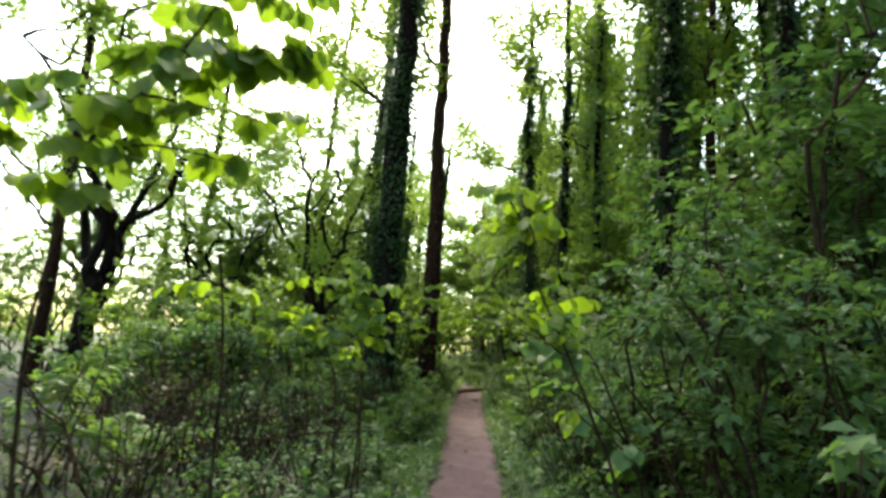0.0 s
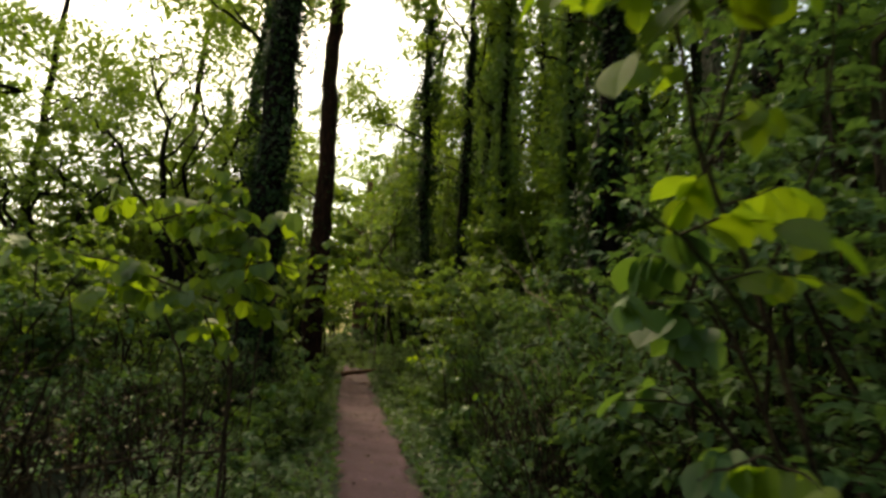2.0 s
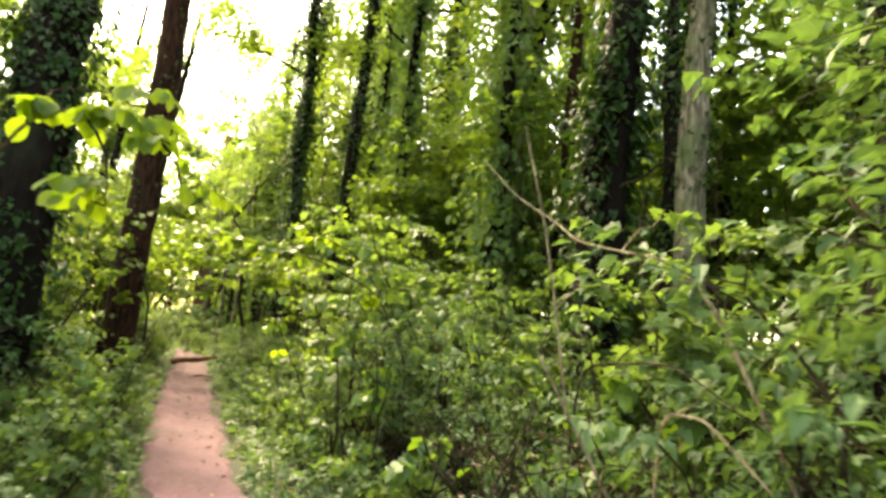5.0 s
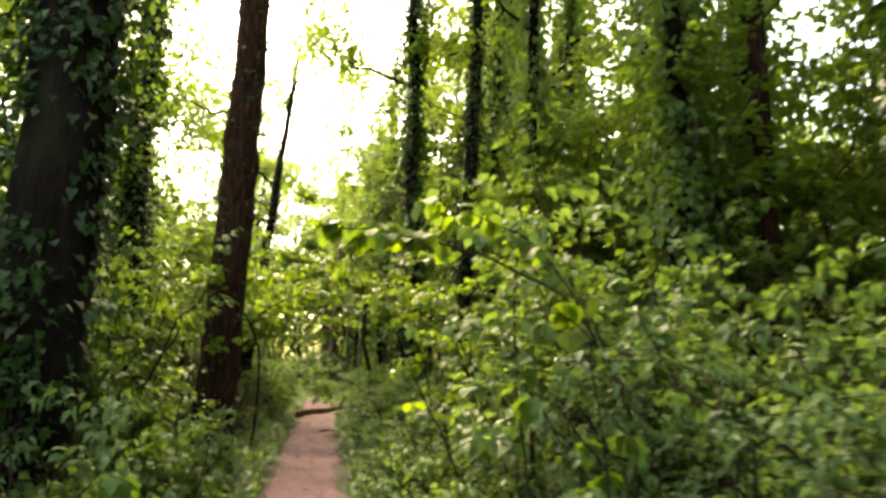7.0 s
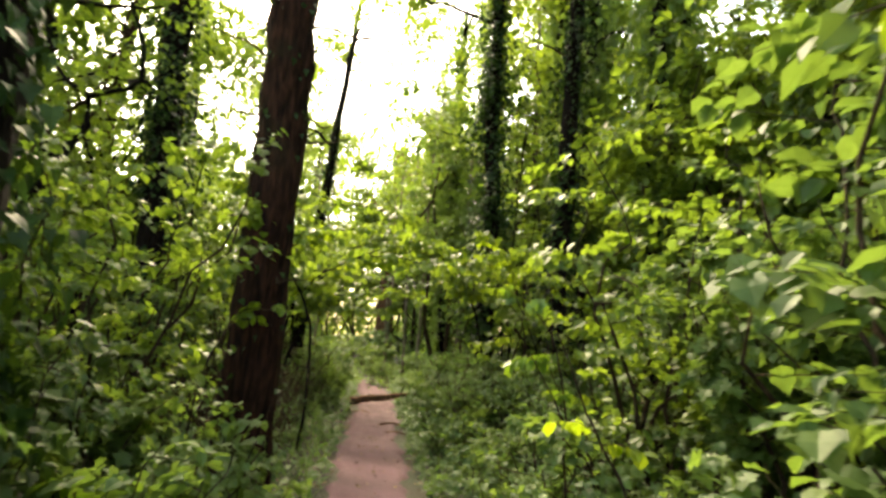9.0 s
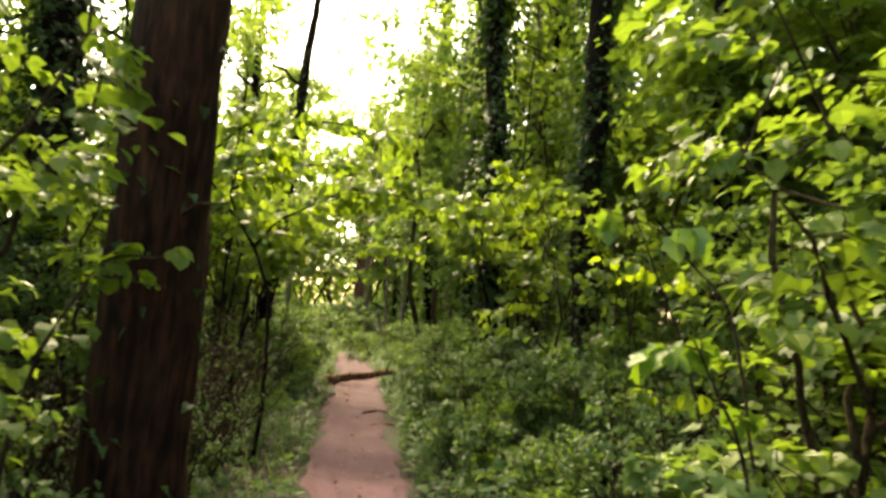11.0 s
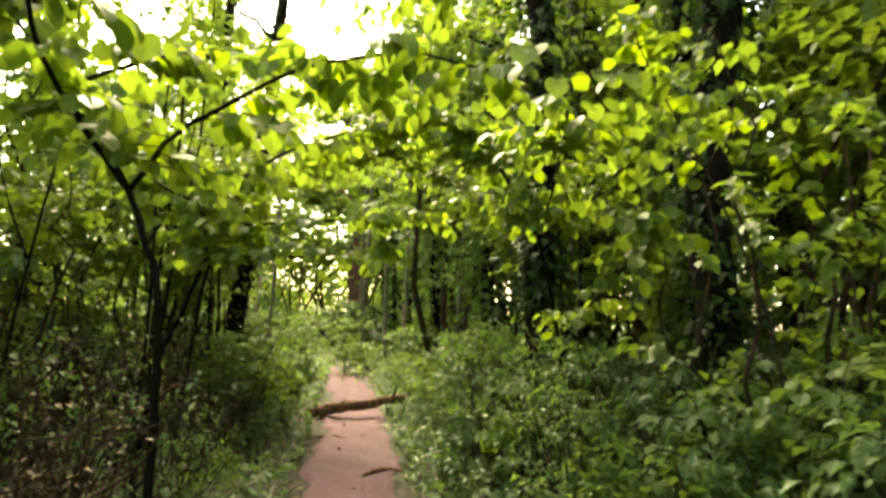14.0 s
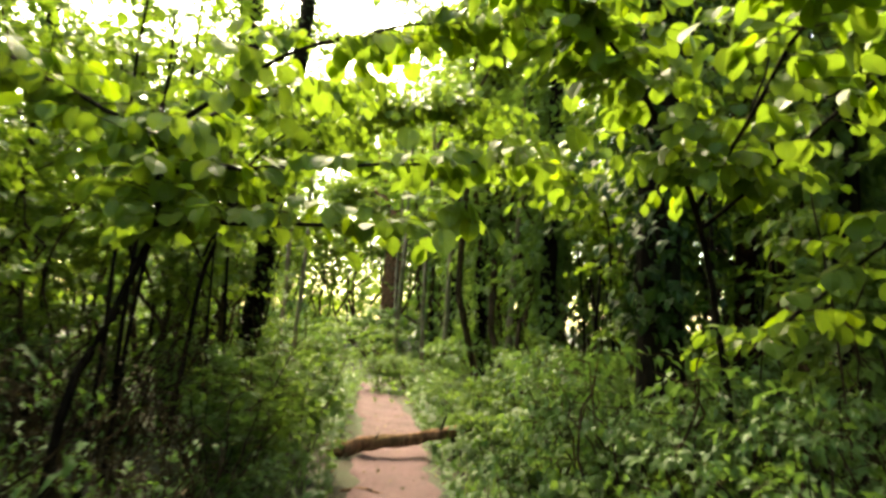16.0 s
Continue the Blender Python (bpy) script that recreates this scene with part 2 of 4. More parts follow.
def ground():
    xs = np.unique(np.concatenate([np.linspace(-9, 9, 73), np.linspace(-60, 60, 61), [-3000, -800, -200, 200, 800, 3000]]))
    ys = np.unique(np.concatenate([np.linspace(-6, 45, 150), np.linspace(-60, 100, 61), [-3000, -800, -200, 200, 800, 3000]]))
    gx, gy = np.meshgrid(xs, ys, indexing="ij")
    v = np.stack([gx, gy, rise(gx, gy)], -1).reshape(-1, 3)
    i, j = np.meshgrid(np.arange(len(xs) - 1), np.arange(len(ys) - 1), indexing="ij")
    w = len(ys)
    f = np.stack([i * w + j, (i + 1) * w + j, (i + 1) * w + j + 1, i * w + j + 1], -1).reshape(-1, 4)
    tagged(put("ground", mesh_of("ground", v, f, M_LITTER, True)), "dark woodland floor of leaf litter and earth", "ground", kind="structure")


def trodden_path():
    ys = np.arange(-6, 33, 0.12)
    cs = np.linspace(-1, 1, 13)
    mid = 0.02 - 0.14 * np.clip((ys - 9) / 7, 0, 1) + 0.1 * np.clip((ys - 20) / 4, 0, 1) - 0.05 * np.clip(ys - 26.5, 0, 30) ** 1.5
    wl = 0.42 + 0.05 * np.sin(ys * 2.1) + 0.04 * np.sin(ys * 5.3 + 1) + 0.03 * np.sin(ys * 11)
    wr = 0.42 + 0.05 * np.sin(ys * 1.7 + 2) + 0.04 * np.sin(ys * 4.7) + 0.03 * np.sin(ys * 12 + 1)
    end = np.clip((33 - ys) / 5, 0.05, 1)
    wl, wr = wl * end, wr * end
    x = mid[:, None] + np.where(cs[None] < 0, cs[None] * wl[:, None], cs[None] * wr[:, None])
    y = np.broadcast_to(ys[:, None], x.shape)
    z = 0.012 - 0.035 * (1 - cs[None] ** 2) + 0.035 + 0.006 * np.sin(y * 9 + x * 7) + 0.005 * np.sin(x * 23 - y * 4) + np.where(np.abs(cs[None]) == 1, -0.06, 0)
    v = np.stack([x, y, z], -1).reshape(-1, 3)
    i, j = np.meshgrid(np.arange(len(ys) - 1), np.arange(12), indexing="ij")
    f = np.stack([i * 13 + j, i * 13 + j + 1, (i + 1) * 13 + j + 1, (i + 1) * 13 + j], -1).reshape(-1, 4)
    tagged(put("path", mesh_of("path", v, f, M_SOIL, True)), "narrow trodden path of bare reddish-brown earth", "path", kind="structure")


ground()
trodden_path()


# ---- trees ----
def trunk_line(x, y, lean_x, lean_y, top, rng, wobble=0.02, step=0.3):
    z = np.arange(-0.15, top + 0.01, step)
    w = np.cumsum(rng.standard_normal((len(z), 2)), axis=0) * wobble
    w -= np.linspace(0, 1, len(z))[:, None] * w[-1]
    return np.stack([x + lean_x * z + w[:, 0], y + lean_y * z + w[:, 1], z], -1)


def flare(z, d, top):
    """Trunk radius: buttressed at the foot, tapering to the top."""
    return d / 2 * (1 - 0.62 * z / top) * (1 + 0.55 * np.exp(-np.clip(z, 0, None) / 0.22))


def ivy_leaves(line, radii, low, high, count, size, spread, rng, template=None):
    """Ivy leaves round a trunk between two heights, thicker in lumps."""
    z = rng.uniform(low, high, count)
    ang = rng.uniform(0, 2 * np.pi, count)
    keep = (0.55 + 0.45 * np.sin(z * 2.1 + 1.3 * np.cos(ang * 2)) + 0.35 * np.sin(ang * 3 + z)) > rng.uniform(-0.2, 0.9, count)
    z, ang = z[keep], ang[keep]
    cx, cy, r = (np.interp(z, line[:, 2], c) for c in (line[:, 0], line[:, 1], radii))
    lump = 0.5 + 0.5 * np.sin(z * 1.6 + ang * 2) * np.sin(z * 0.7 - ang)
    out = r + 0.015 + spread * rng.uniform(0, 1, len(z)) ** 1.6 * lump * 1.6
    at = np.stack([cx + out * np.cos(ang), cy + out * np.sin(ang), z], -1)
    heading = np.pi / 2 - ang + rng.normal(0, 0.6, len(z))
    return leaf_cloud(LEAF_IVY if template is None else template, at, heading, rng.normal(0.95, 0.4, len(z)), rng.normal(0, 0.4, len(z)), size * rng.uniform(0.6, 1.35, len(z)))


def crown_leaves(centres, count, size, rng, template=LEAF_SIMPLE, flat=0.6):
    """Leaves in uneven clumps round the limbs' ends."""
    at = []
    for c, r in centres:
        n = int(count * r * r)
        d = rng.standard_normal((n, 3))
        d /= np.linalg.norm(d, axis=1)[:, None]
        at.append(np.asarray(c) + d * (r * rng.uniform(0.25, 1, n) ** 0.6)[:, None] * np.array([1, 1, flat]))
    at = np.concatenate(at)
    n = len(at)
    return leaf_cloud(template, at, rng.uniform(0, 6.283, n), rng.normal(0.35, 0.5, n), rng.normal(0, 0.45, n), size * rng.uniform(0.6, 1.3, n))


def tree(x, y, d, top, lean=(0, 0), bark=None, ivy=None, crown=None, limbs=4, seed=0, label="", name="tree", stubs=0, sides=18, step=0.3, leafy=None, fine=False):
    """A tall woodland tree. ivy: (low, high, count, leaf size, spread). crown: (lowest limb, reach, leaves per clump, leaf size)."""
    rng = np.random.default_rng(seed)
    root = tagged(new(name), label, "tree", "woodland trees")
    root.location = (x, y, 0)
    line = trunk_line(0, 0, lean[0], lean[1], top, rng, 0.02, step)
    radii = flare(line[:, 2], d, top)
    put("trunk", mesh_of("trunk", *tube(line, radii, sides, 0.05, rng), bark or M_BARK_SHADED, True), root)
    ends, twigs = [], []
    low = crown[0] if crown else top * 0.5
    for k in range(limbs):
        z = rng.uniform(low, top * 0.95)
        a = k * 2.4 + rng.uniform(0, 0.9)
        reach = (crown[1] if crown else 1.2) * rng.uniform(0.6, 1.1)
        p0 = [np.interp(z, line[:, 2], line[:, c]) for c in (0, 1)] + [z]
        p1 = [p0[0] + math.cos(a) * reach, p0[1] + math.sin(a) * reach, z + reach * rng.uniform(0.3, 0.9)]
        l = bend(p0, p1, 9, 0.05 * reach, rng, 0.08 * reach)
        r0 = d * 0.13
        put("limb", mesh_of("limb", *tube(l, np.linspace(r0, 0.012, 9), 6, 0.04, rng), bark or M_BARK_SHADED, True), root)
        for q in (4, 6, 7):
            e = l[q] + rng.standard_normal(3) * reach * 0.3
            twigs.append(tube(bend(l[q], e, 5, 0.03, rng), np.linspace(r0 * 0.4, 0.006, 5), 5))
            ends.append((e, reach * rng.uniform(0.22, 0.4)))
        ends.append((l[-1], reach * rng.uniform(0.3, 0.45)))
    if twigs:
        tagged(put("fine_branching", mesh_of("fine_branching", *merge(twigs), bark or M_BARK_SHADED, True), root), kind="stuff")
    for k in range(stubs):
        z = rng.uniform(1.8, 7)
        a = rng.uniform(0, 6.283)
        p0 = np.array([np.interp(z, line[:, 2], line[:, c]) for c in (0, 1)] + [z])
        p1 = p0 + np.array([math.cos(a), math.sin(a), rng.uniform(-0.1, 0.5)]) * rng.uniform(0.5, 1.3)
        put("dead_branch", mesh_of("dead_branch", *tube(bend(p0, p1, 7, 0.04, rng), np.linspace(0.022, 0.004, 7), 5), M_TWIG, True), root)
    if ivy:
        tagged(put("ivy", mesh_of("ivy", *ivy_leaves(line, radii, *ivy, rng, LEAF_SIMPLE if sides < 18 else (LEAF_IVY_FINE if fine else None)), leafy or M_IVY), root, "dark glossy ivy leaves"), kind="stuff")
    if crown:
        tagged(put("crown", mesh_of("crown", *crown_leaves(ends, crown[2] * (2.2 if sides == 18 else 1.25), crown[3], rng), M_CROWN), root), kind="stuff")
    return root


IVY_LABEL = "tall tree with bark shaded near black, thickly clad in glossy ivy"
BARE_LABEL = "slim tall tree with reddish-brown bark and sparse ivy"
tree(-1.97, 12.65, 0.66, 15, (0.009, -0.006), M_BARK_SHADED, (0.4, 12, 13000, 0.07, 0.3), (7.5, 2.6, 170, 0.16), 6, 1, IVY_LABEL, stubs=3, fine=True)
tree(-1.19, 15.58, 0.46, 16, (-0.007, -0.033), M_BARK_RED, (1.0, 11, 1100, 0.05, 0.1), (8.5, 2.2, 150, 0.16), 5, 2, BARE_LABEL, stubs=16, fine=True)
tree(1.95, 22.07, 0.36, 16, (-0.027, 0), M_BARK_SHADED, (1.5, 13, 9000, 0.095, 0.38), (8, 2.2, 150, 0.16), 5, 3, IVY_LABEL, stubs=2)
tree(2.75, 20.0, 0.36, 15, (0, 0), M_BARK_SHADED, (0.4, 12, 4500, 0.085, 0.22), (7.5, 2.4, 150, 0.16), 5, 4, IVY_LABEL, stubs=5)
tree(-3.29, 18.9, 0.46, 15, (-0.011, 0), M_BARK_SHADED, (1.0, 12, 9000, 0.08, 0.48), (8, 2.4, 150, 0.16), 5, 5, IVY_LABEL, stubs=2)
tree(3.05, 10.2, 0.46, 15, (0, 0), M_BARK_SHADED, (0.6, 12, 9000, 0.09, 0.24), (8, 2.4, 160, 0.16), 5, 6, IVY_LABEL, stubs=3)
tree(6.2, 12.4, 0.5, 16, (0, 0), M_BARK_PALE, (4.0, 12, 1800, 0.08, 0.12), (8.5, 2.5, 150, 0.16), 5, 7, "tall tree with pale grey-brown bark and a forked stem")
tree(6.6, 18.0, 0.5, 16, (0, 0), M_BARK_SHADED, (0.6, 13, 5500, 0.09, 0.28), (8, 2.4, 150, 0.16), 5, 8, IVY_LABEL)
tree(-2.38, 27.7, 0.36, 12, (0.069, 0.013), M_BARK_SHADED, (0.5, 8, 900, 0.08, 0.1), (6, 2.0, 130, 0.15), 4, 9, "thin dark leaning tree beside the path")
tree(-4.1, 33, 0.4, 14, (0.01, 0), M_BARK_SHADED, (1.0, 9, 1200, 0.09, 0.15), (5, 2.2, 150, 0.17), 6, 11, "slim dark tree at the edge of the clearing", stubs=4)
tree(-7.2, 25, 0.36, 16, (0.06, 0), M_BARK_RED, None, (6, 3.4, 75, 0.15), 12, 15, "slim leaning tree with a light leafy crown", stubs=4)
tree(-10.5, 22, 0.34, 14, (0.03, 0), M_BARK_SHADED, None, (5, 3.4, 75, 0.15), 11, 16, "slim dark tree with a thin light crown")
# Lighter log bark on this trunk puts the distant haze into its colour.
tree(0.3, 46, 1.15, 13, (0, 0), M_LOG, (3, 12, 900, 0.12, 0.25), (6, 3.0, 260, 0.2), 10, 10, "broad tree at the far end of the path, brown bark lightened as haze")

COLUMN = "tall slender tree wrapped to its top in ivy of a lit green"
# This ivy takes the lighter shrub leaf: the light on it is coloured in.
columns = tree(2.7, 28.0, 0.32, 15, (0, 0), M_BARK_SHADED, (0.6, 14.5, 7000, 0.15, 0.6), (5, 1.5, 130, 0.17), 7, 12, COLUMN, sides=14, leafy=M_SHRUB)
for cx, cy, cs in ((3.9, 22.5, 1.0), (4.9, 24.6, 1.05), (6.2, 27.5, 1.1), (5.8, 33.0, 1.1), (7.6, 36.0, 1.1), (4.4, 27.0, 0.95), (2.1, 31.5, 0.95), (1.8, 35.0, 0.85), (1.6, 40.0, 0.9), (3.4, 33.0, 1.0), (5.2, 30.0, 1.05), (2.6, 37.0, 0.85), (4.2, 39.0, 1.0), (5.6, 21.5, 1.0), (7.4, 25.0, 1.1), (4.9, 16.6, 0.9), (9.0, 19.0, 1.0),
                   (4.2, 14.8, 0.95), (3.5, 18.4, 0.95), (11.5, 14.5, 1.1), (5.6, 16.4, 1.0), (7.2, 17.4, 1.1), (8.8, 15.6, 1.05), (9.0, 31.0, 1.1), (5.6, 6.0, 1.0), (-4.6, 34.0, 0.8), (-6.2, 28.0, 0.8)):
    extra = copy_thing(columns, pose(cx, cy, 0, 0, 0, cx * 97 + cy * 31))
    extra.scale = (cs, cs, cs)

tree(4.2, 8.6, 0.36, 14, (0.015, 0), M_BARK_SHADED, (0.5, 11, 5000, 0.09, 0.26), (7.5, 2.2, 130, 0.16), 5, 13, IVY_LABEL, stubs=3)
tree(6.35, 13.1, 0.3, 15, (-0.01, 0), M_BARK_SHADED, (3.0, 11, 1500, 0.09, 0.15), (8, 2.0, 130, 0.16), 4, 14, "dark slim tree standing close behind a paler one")
# trees further back: a few kinds, repeated
proto = [
    tree(7.5, 9.0, 0.42, 15, (0.01, 0), M_BARK_SHADED, (0.5, 13, 4600, 0.13, 0.42), (7, 2.4, 120, 0.2), 5, 21, IVY_LABEL, sides=12, step=0.6),
    tree(9.5, 15.0, 0.32, 14, (-0.02, 0), M_BARK_SHADED, (1.2, 12, 3400, 0.13, 0.38), (6.5, 2.2, 120, 0.2), 5, 22, IVY_LABEL, sides=12, step=0.6),
    tree(5.0, 26.0, 0.3, 15, (0.01, 0.01), M_BARK_RED, None, (7.5, 2.2, 120, 0.2), 5, 23, "slim woodland tree with bare brown bark", stubs=5, sides=12, step=0.6),
    tree(4.6, 15.2, 0.2, 12, (0.02, 0), M_BARK_PALE, None, (6.5, 1.6, 110, 0.18), 4, 24, "thin pale-barked young tree", stubs=3, sides=10, step=0.6),
]
spots = []
rg = random.Random(5)


def free(x, y, gap, keep=3.2):
    return all((x - a) ** 2 + (y - b) ** 2 > gap * gap for a, b in spots) and abs(x) > keep


for k in range(900):
    x, y = rg.uniform(-26, 32), rg.uniform(-8, 60)
    if x < 0 and rg.random() < 0.72:
        continue
    if x < -2 and y < 26 and x > -9:
        continue
    if not free(x, y, 2.3, 2.6 if y > 24 else 3.9) or len(spots) > 80:
        continue
    if -9 < x < 3.4 and 27 < y < 50 or abs(x) < 3.4 and y > 22 and y < 44 or 3 < x < 9 and 7 < y < 14:
        continue
    spots.append((x, y))
    s = rg.uniform(0.85, 1.2)
    t = copy_thing(rg.choice(proto), pose(x, y, 0, 0, 0, rg.uniform(0, 360)))
    t.scale = (s, s, s)


for k in range(20):
    x, y = rg.uniform(-5.5, 8), rg.uniform(29, 46)
    if abs(x + 0.8) < 1.2 and y < 34:
        continue
    s = rg.uniform(0.7, 1.0)
    t = copy_thing(proto[3], pose(x, y, 0, 0, 0, rg.uniform(0, 360)))
    t.scale = (s * 0.8, s * 0.8, s)


# the gnarled small tree in the open on the meadow side
def gnarled(x, y, seed, h=6.5):
    rng = np.random.default_rng(seed)
    root = tagged(new("hawthorn_tree"), "small gnarled dark tree with crooked forking limbs", "tree")
    root.location = (x, y, 0)
    stem = bend((0, 0, -0.1), (0.3, 0.2, 1.6), 8, 0.05, rng)
    put("trunk", mesh_of("trunk", *tube(stem, np.linspace(0.17, 0.11, 8), 10, 0.06, rng), M_BARK_SHADED, True), root)
    ends, twigs = [], []
    for k in range(6):
        a = k * 1.05 + rng.uniform(-0.3, 0.3)
        p1 = stem[-1] + np.array([math.cos(a) * rng.uniform(0.7, 1.7), math.sin(a) * rng.uniform(0.7, 1.7), rng.uniform(1.6, h - 2)])
        l = bend(stem[-1 - k % 3], p1, 12, 0.12, rng)
        put("limb", mesh_of("limb", *tube(l, np.linspace(0.085, 0.018, 12), 7, 0.05, rng), M_BARK_SHADED, True), root)
        for q in (5, 7, 9, 10, 11):
            e = l[q] + rng.standard_normal(3) * 0.55 + np.array([0, 0, 0.3])
            twigs.append(tube(bend(l[q], e, 7, 0.06, rng), np.linspace(0.03, 0.006, 7), 5))
            ends.append((e, rng.uniform(0.4, 0.7)))
    tagged(put("fine_branching", mesh_of("fine_branching", *merge(twigs), M_BARK_SHADED, True), root), kind="stuff")
    tagged(put("crown", mesh_of("crown", *crown_leaves(ends, 480, 0.085, rng), M_HAZEL), root), kind="stuff")
    return root


for gx, gy, gs, gk in ((-10.0, 14.4, 1.75, 31), (-4.8, 16.4, 1.25, 32), (-9.0, 19.5, 1.3, 33), (-6.4, 23.0, 1.3, 34), (-13.5, 20.0, 1.5, 35)):
    gnarled(gx, gy, gk).scale = (gs, gs, gs)


# ---- shrubs ----
def shrub(h, spread, stems, per_stem, size, template, leafmat, seed, label, name="shrub", low=0.15, category="shrub", split=True, lift=0.0):
    """A shrub: crooked stems with side twigs that carry leaves in level layers."""
    rng = np.random.default_rng(seed)
    root = tagged(new(name), label, category, name + "s beside the path")
    at, tips, twig, stalks = [], [], [], []
    for k in range(stems):
        a = rng.uniform(0, 6.283)
        r = spread * rng.uniform(0.25, 1)
        hh = h * rng.uniform(0.55, 1)
        base = np.array([math.cos(a), math.sin(a), 0]) * rng.uniform(0, 0.18)
        l = bend(base - np.array([0, 0, 0.12]), (math.cos(a) * r, math.sin(a) * r, hh), 11, 0.035 * h, rng, 0.1 * h)
        stalks.append(tube(l, np.linspace(0.006 + 0.006 * h, 0.003, 11), 5 if split else 3))
        twigs = max(3, per_stem // 16)
        for q in range(twigs):
            s = rng.uniform(low, 1) ** 0.75 * 10
            i = int(min(s, 9))
            p = l[i] + (l[i + 1] - l[i]) * (s - i)
            b = rng.uniform(0, 6.283)
            ln = rng.uniform(0.2, 0.55) * (0.45 + 0.25 * h)
            e = p + np.array([math.cos(b) * ln, math.sin(b) * ln, rng.uniform(-0.12, 0.2) * ln])
            tw = np.array([p, e])
            twig.append(tube(tw, np.array([0.004, 0.0015]), 3))
            n = per_stem // twigs
            w = rng.uniform(0.15, 1.05, n)
            pts = np.stack([np.interp(w, (0, 1), tw[:, c]) for c in range(3)], -1)
            at.append(pts + rng.normal(0, 0.035, (n, 3)))
            tips.append(math.pi / 2 - b + rng.choice([-1, 1], n) * rng.uniform(0.2, 1.3, n))
        if split:
            put("stem", mesh_of("stem", *stalks.pop(), M_TWIG, True), root)
    tagged(put("fine_branching", mesh_of("fine_branching", *merge(twig + stalks), M_TWIG, True), root), kind="stuff")
    at, hd = np.concatenate(at), np.concatenate(tips)
    n = len(at)
    tagged(put("foliage", mesh_of("foliage", *leaf_cloud(template, at, hd, rng.normal(0.35, 0.35, n), rng.normal(0, 0.35, n), size * rng.uniform(0.55, 1.3, n)), leafmat), root), kind="stuff")
    return root


TALL = [shrub(3.4, 1.1, 7, 190, 0.115, LEAF_LOBED, M_SHRUB, 41, "tall shrub of sycamore saplings with broad lobed leaves"),
        shrub(3.0, 1.2, 7, 210, 0.105, LEAF_ROUND, M_SHRUB, 42, "tall leafy hazel shrub with thin upright stems", "hazel_shrub"),
        shrub(3.8, 1.3, 7, 200, 0.1, LEAF_ROUND, M_HAZEL, 43, "tall yellow-green hazel shrub with layered leaves", "hazel_shrub")]
MID = [shrub(1.7, 0.9, 9, 95, 0.09, LEAF_ROUND, M_SHRUB, 51, "waist-high leafy green shrub", split=False),
       shrub(1.4, 0.9, 10, 90, 0.09, LEAF_LOBED, M_SHRUB, 52, "waist-high sycamore seedlings with lobed leaves", split=False),
       shrub(1.5, 1.0, 10, 95, 0.075, LEAF_NARROW, M_LOW, 53, "dense dark bramble thicket", "bramble", split=False)]
LOW = [shrub(0.75, 0.6, 9, 60, 0.07, LEAF_ROUND, M_LOW, 61, "low dark green bramble on the woodland floor", "bramble", 0.05, split=False),
       shrub(0.6, 0.55, 9, 60, 0.065, LEAF_IVY, M_LOW, 62, "low undergrowth of small dark leaves", "undergrowth_plant", 0.05, split=False),
       shrub(0.7, 0.5, 9, 60, 0.075, LEAF_NARROW, M_SHRUB, 63, "low nettle-like green plant", "undergrowth_plant", 0.05, split=False)]
YOUNG = [shrub(7.0, 1.7, 4, 620, 0.145, LEAF_SIMPLE, M_HAZEL, 71, "young leafy understorey tree with thin stems", "young_tree", 0.2, "tree"),
         shrub(8.0, 1.5, 4, 620, 0.145, LEAF_SIMPLE, M_SHRUB, 72, "young leafy understorey tree with dark leaves", "young_tree", 0.2, "tree"),
         shrub(6.0, 1.8, 5, 500, 0.135, LEAF_SIMPLE, M_HAZEL, 73, "young leafy understorey tree with layered yellow-green leaves", "young_tree", 0.25, "tree")]
FILL = [shrub(7.5, 2.1, 7, 430, 0.168, LEAF_SIMPLE, M_HAZEL, 74, "dense young tree with layered yellow-green leaves", "young_tree", 0.22, "tree", split=False),
        shrub(8.5, 1.9, 7, 430, 0.168, LEAF_SIMPLE, M_CROWN, 75, "dense young tree with thin stems and light green leaves", "young_tree", 0.25, "tree", split=False)]
TALL_FAR = [shrub(3.4, 1.2, 6, 190, 0.12, LEAF_SIMPLE, M_SHRUB, 44, "tall leafy green shrub in the wood"),
            shrub(3.6, 1.3, 6, 200, 0.115, LEAF_SIMPLE, M_HAZEL, 45, "tall yellow-green leafy shrub in the wood", "hazel_shrub")]
MID_FAR = [shrub(1.7, 1.0, 9, 80, 0.105, LEAF_SIMPLE, M_SHRUB, 54, "waist-high leafy green shrub in the wood", split=False),
           shrub(1.5, 1.0, 9, 80, 0.095, LEAF_SIMPLE, M_LOW, 55, "dense dark bramble thicket in the wood", "bramble", split=False)]
DARK = [shrub(3.6, 1.0, 8, 200, 0.085, LEAF_IVY, M_LOW, 46, "tall dark evergreen shrub with small glossy leaves", "evergreen_shrub"),
        shrub(2.4, 0.9, 8, 170, 0.085, LEAF_NARROW, M_LOW, 47, "dark green shrub with dense narrow leaves", "evergreen_shrub")]
BARE = [shrub(1.3, 0.9, 13, 10, 0.032, LEAF_SIMPLE, M_DEAD, 56, "tangle of bare brown bramble canes with withered leaves", "bramble", split=False),
        shrub(1.0, 0.8, 12, 26, 0.05, LEAF_NARROW, M_LOW, 57, "thin brown bramble canes with few leaves", "bramble", split=False)]
rg = random.Random(9)
first = {id(o): True for o in TALL + MID + LOW + YOUNG + FILL + TALL_FAR + MID_FAR + BARE + DARK}


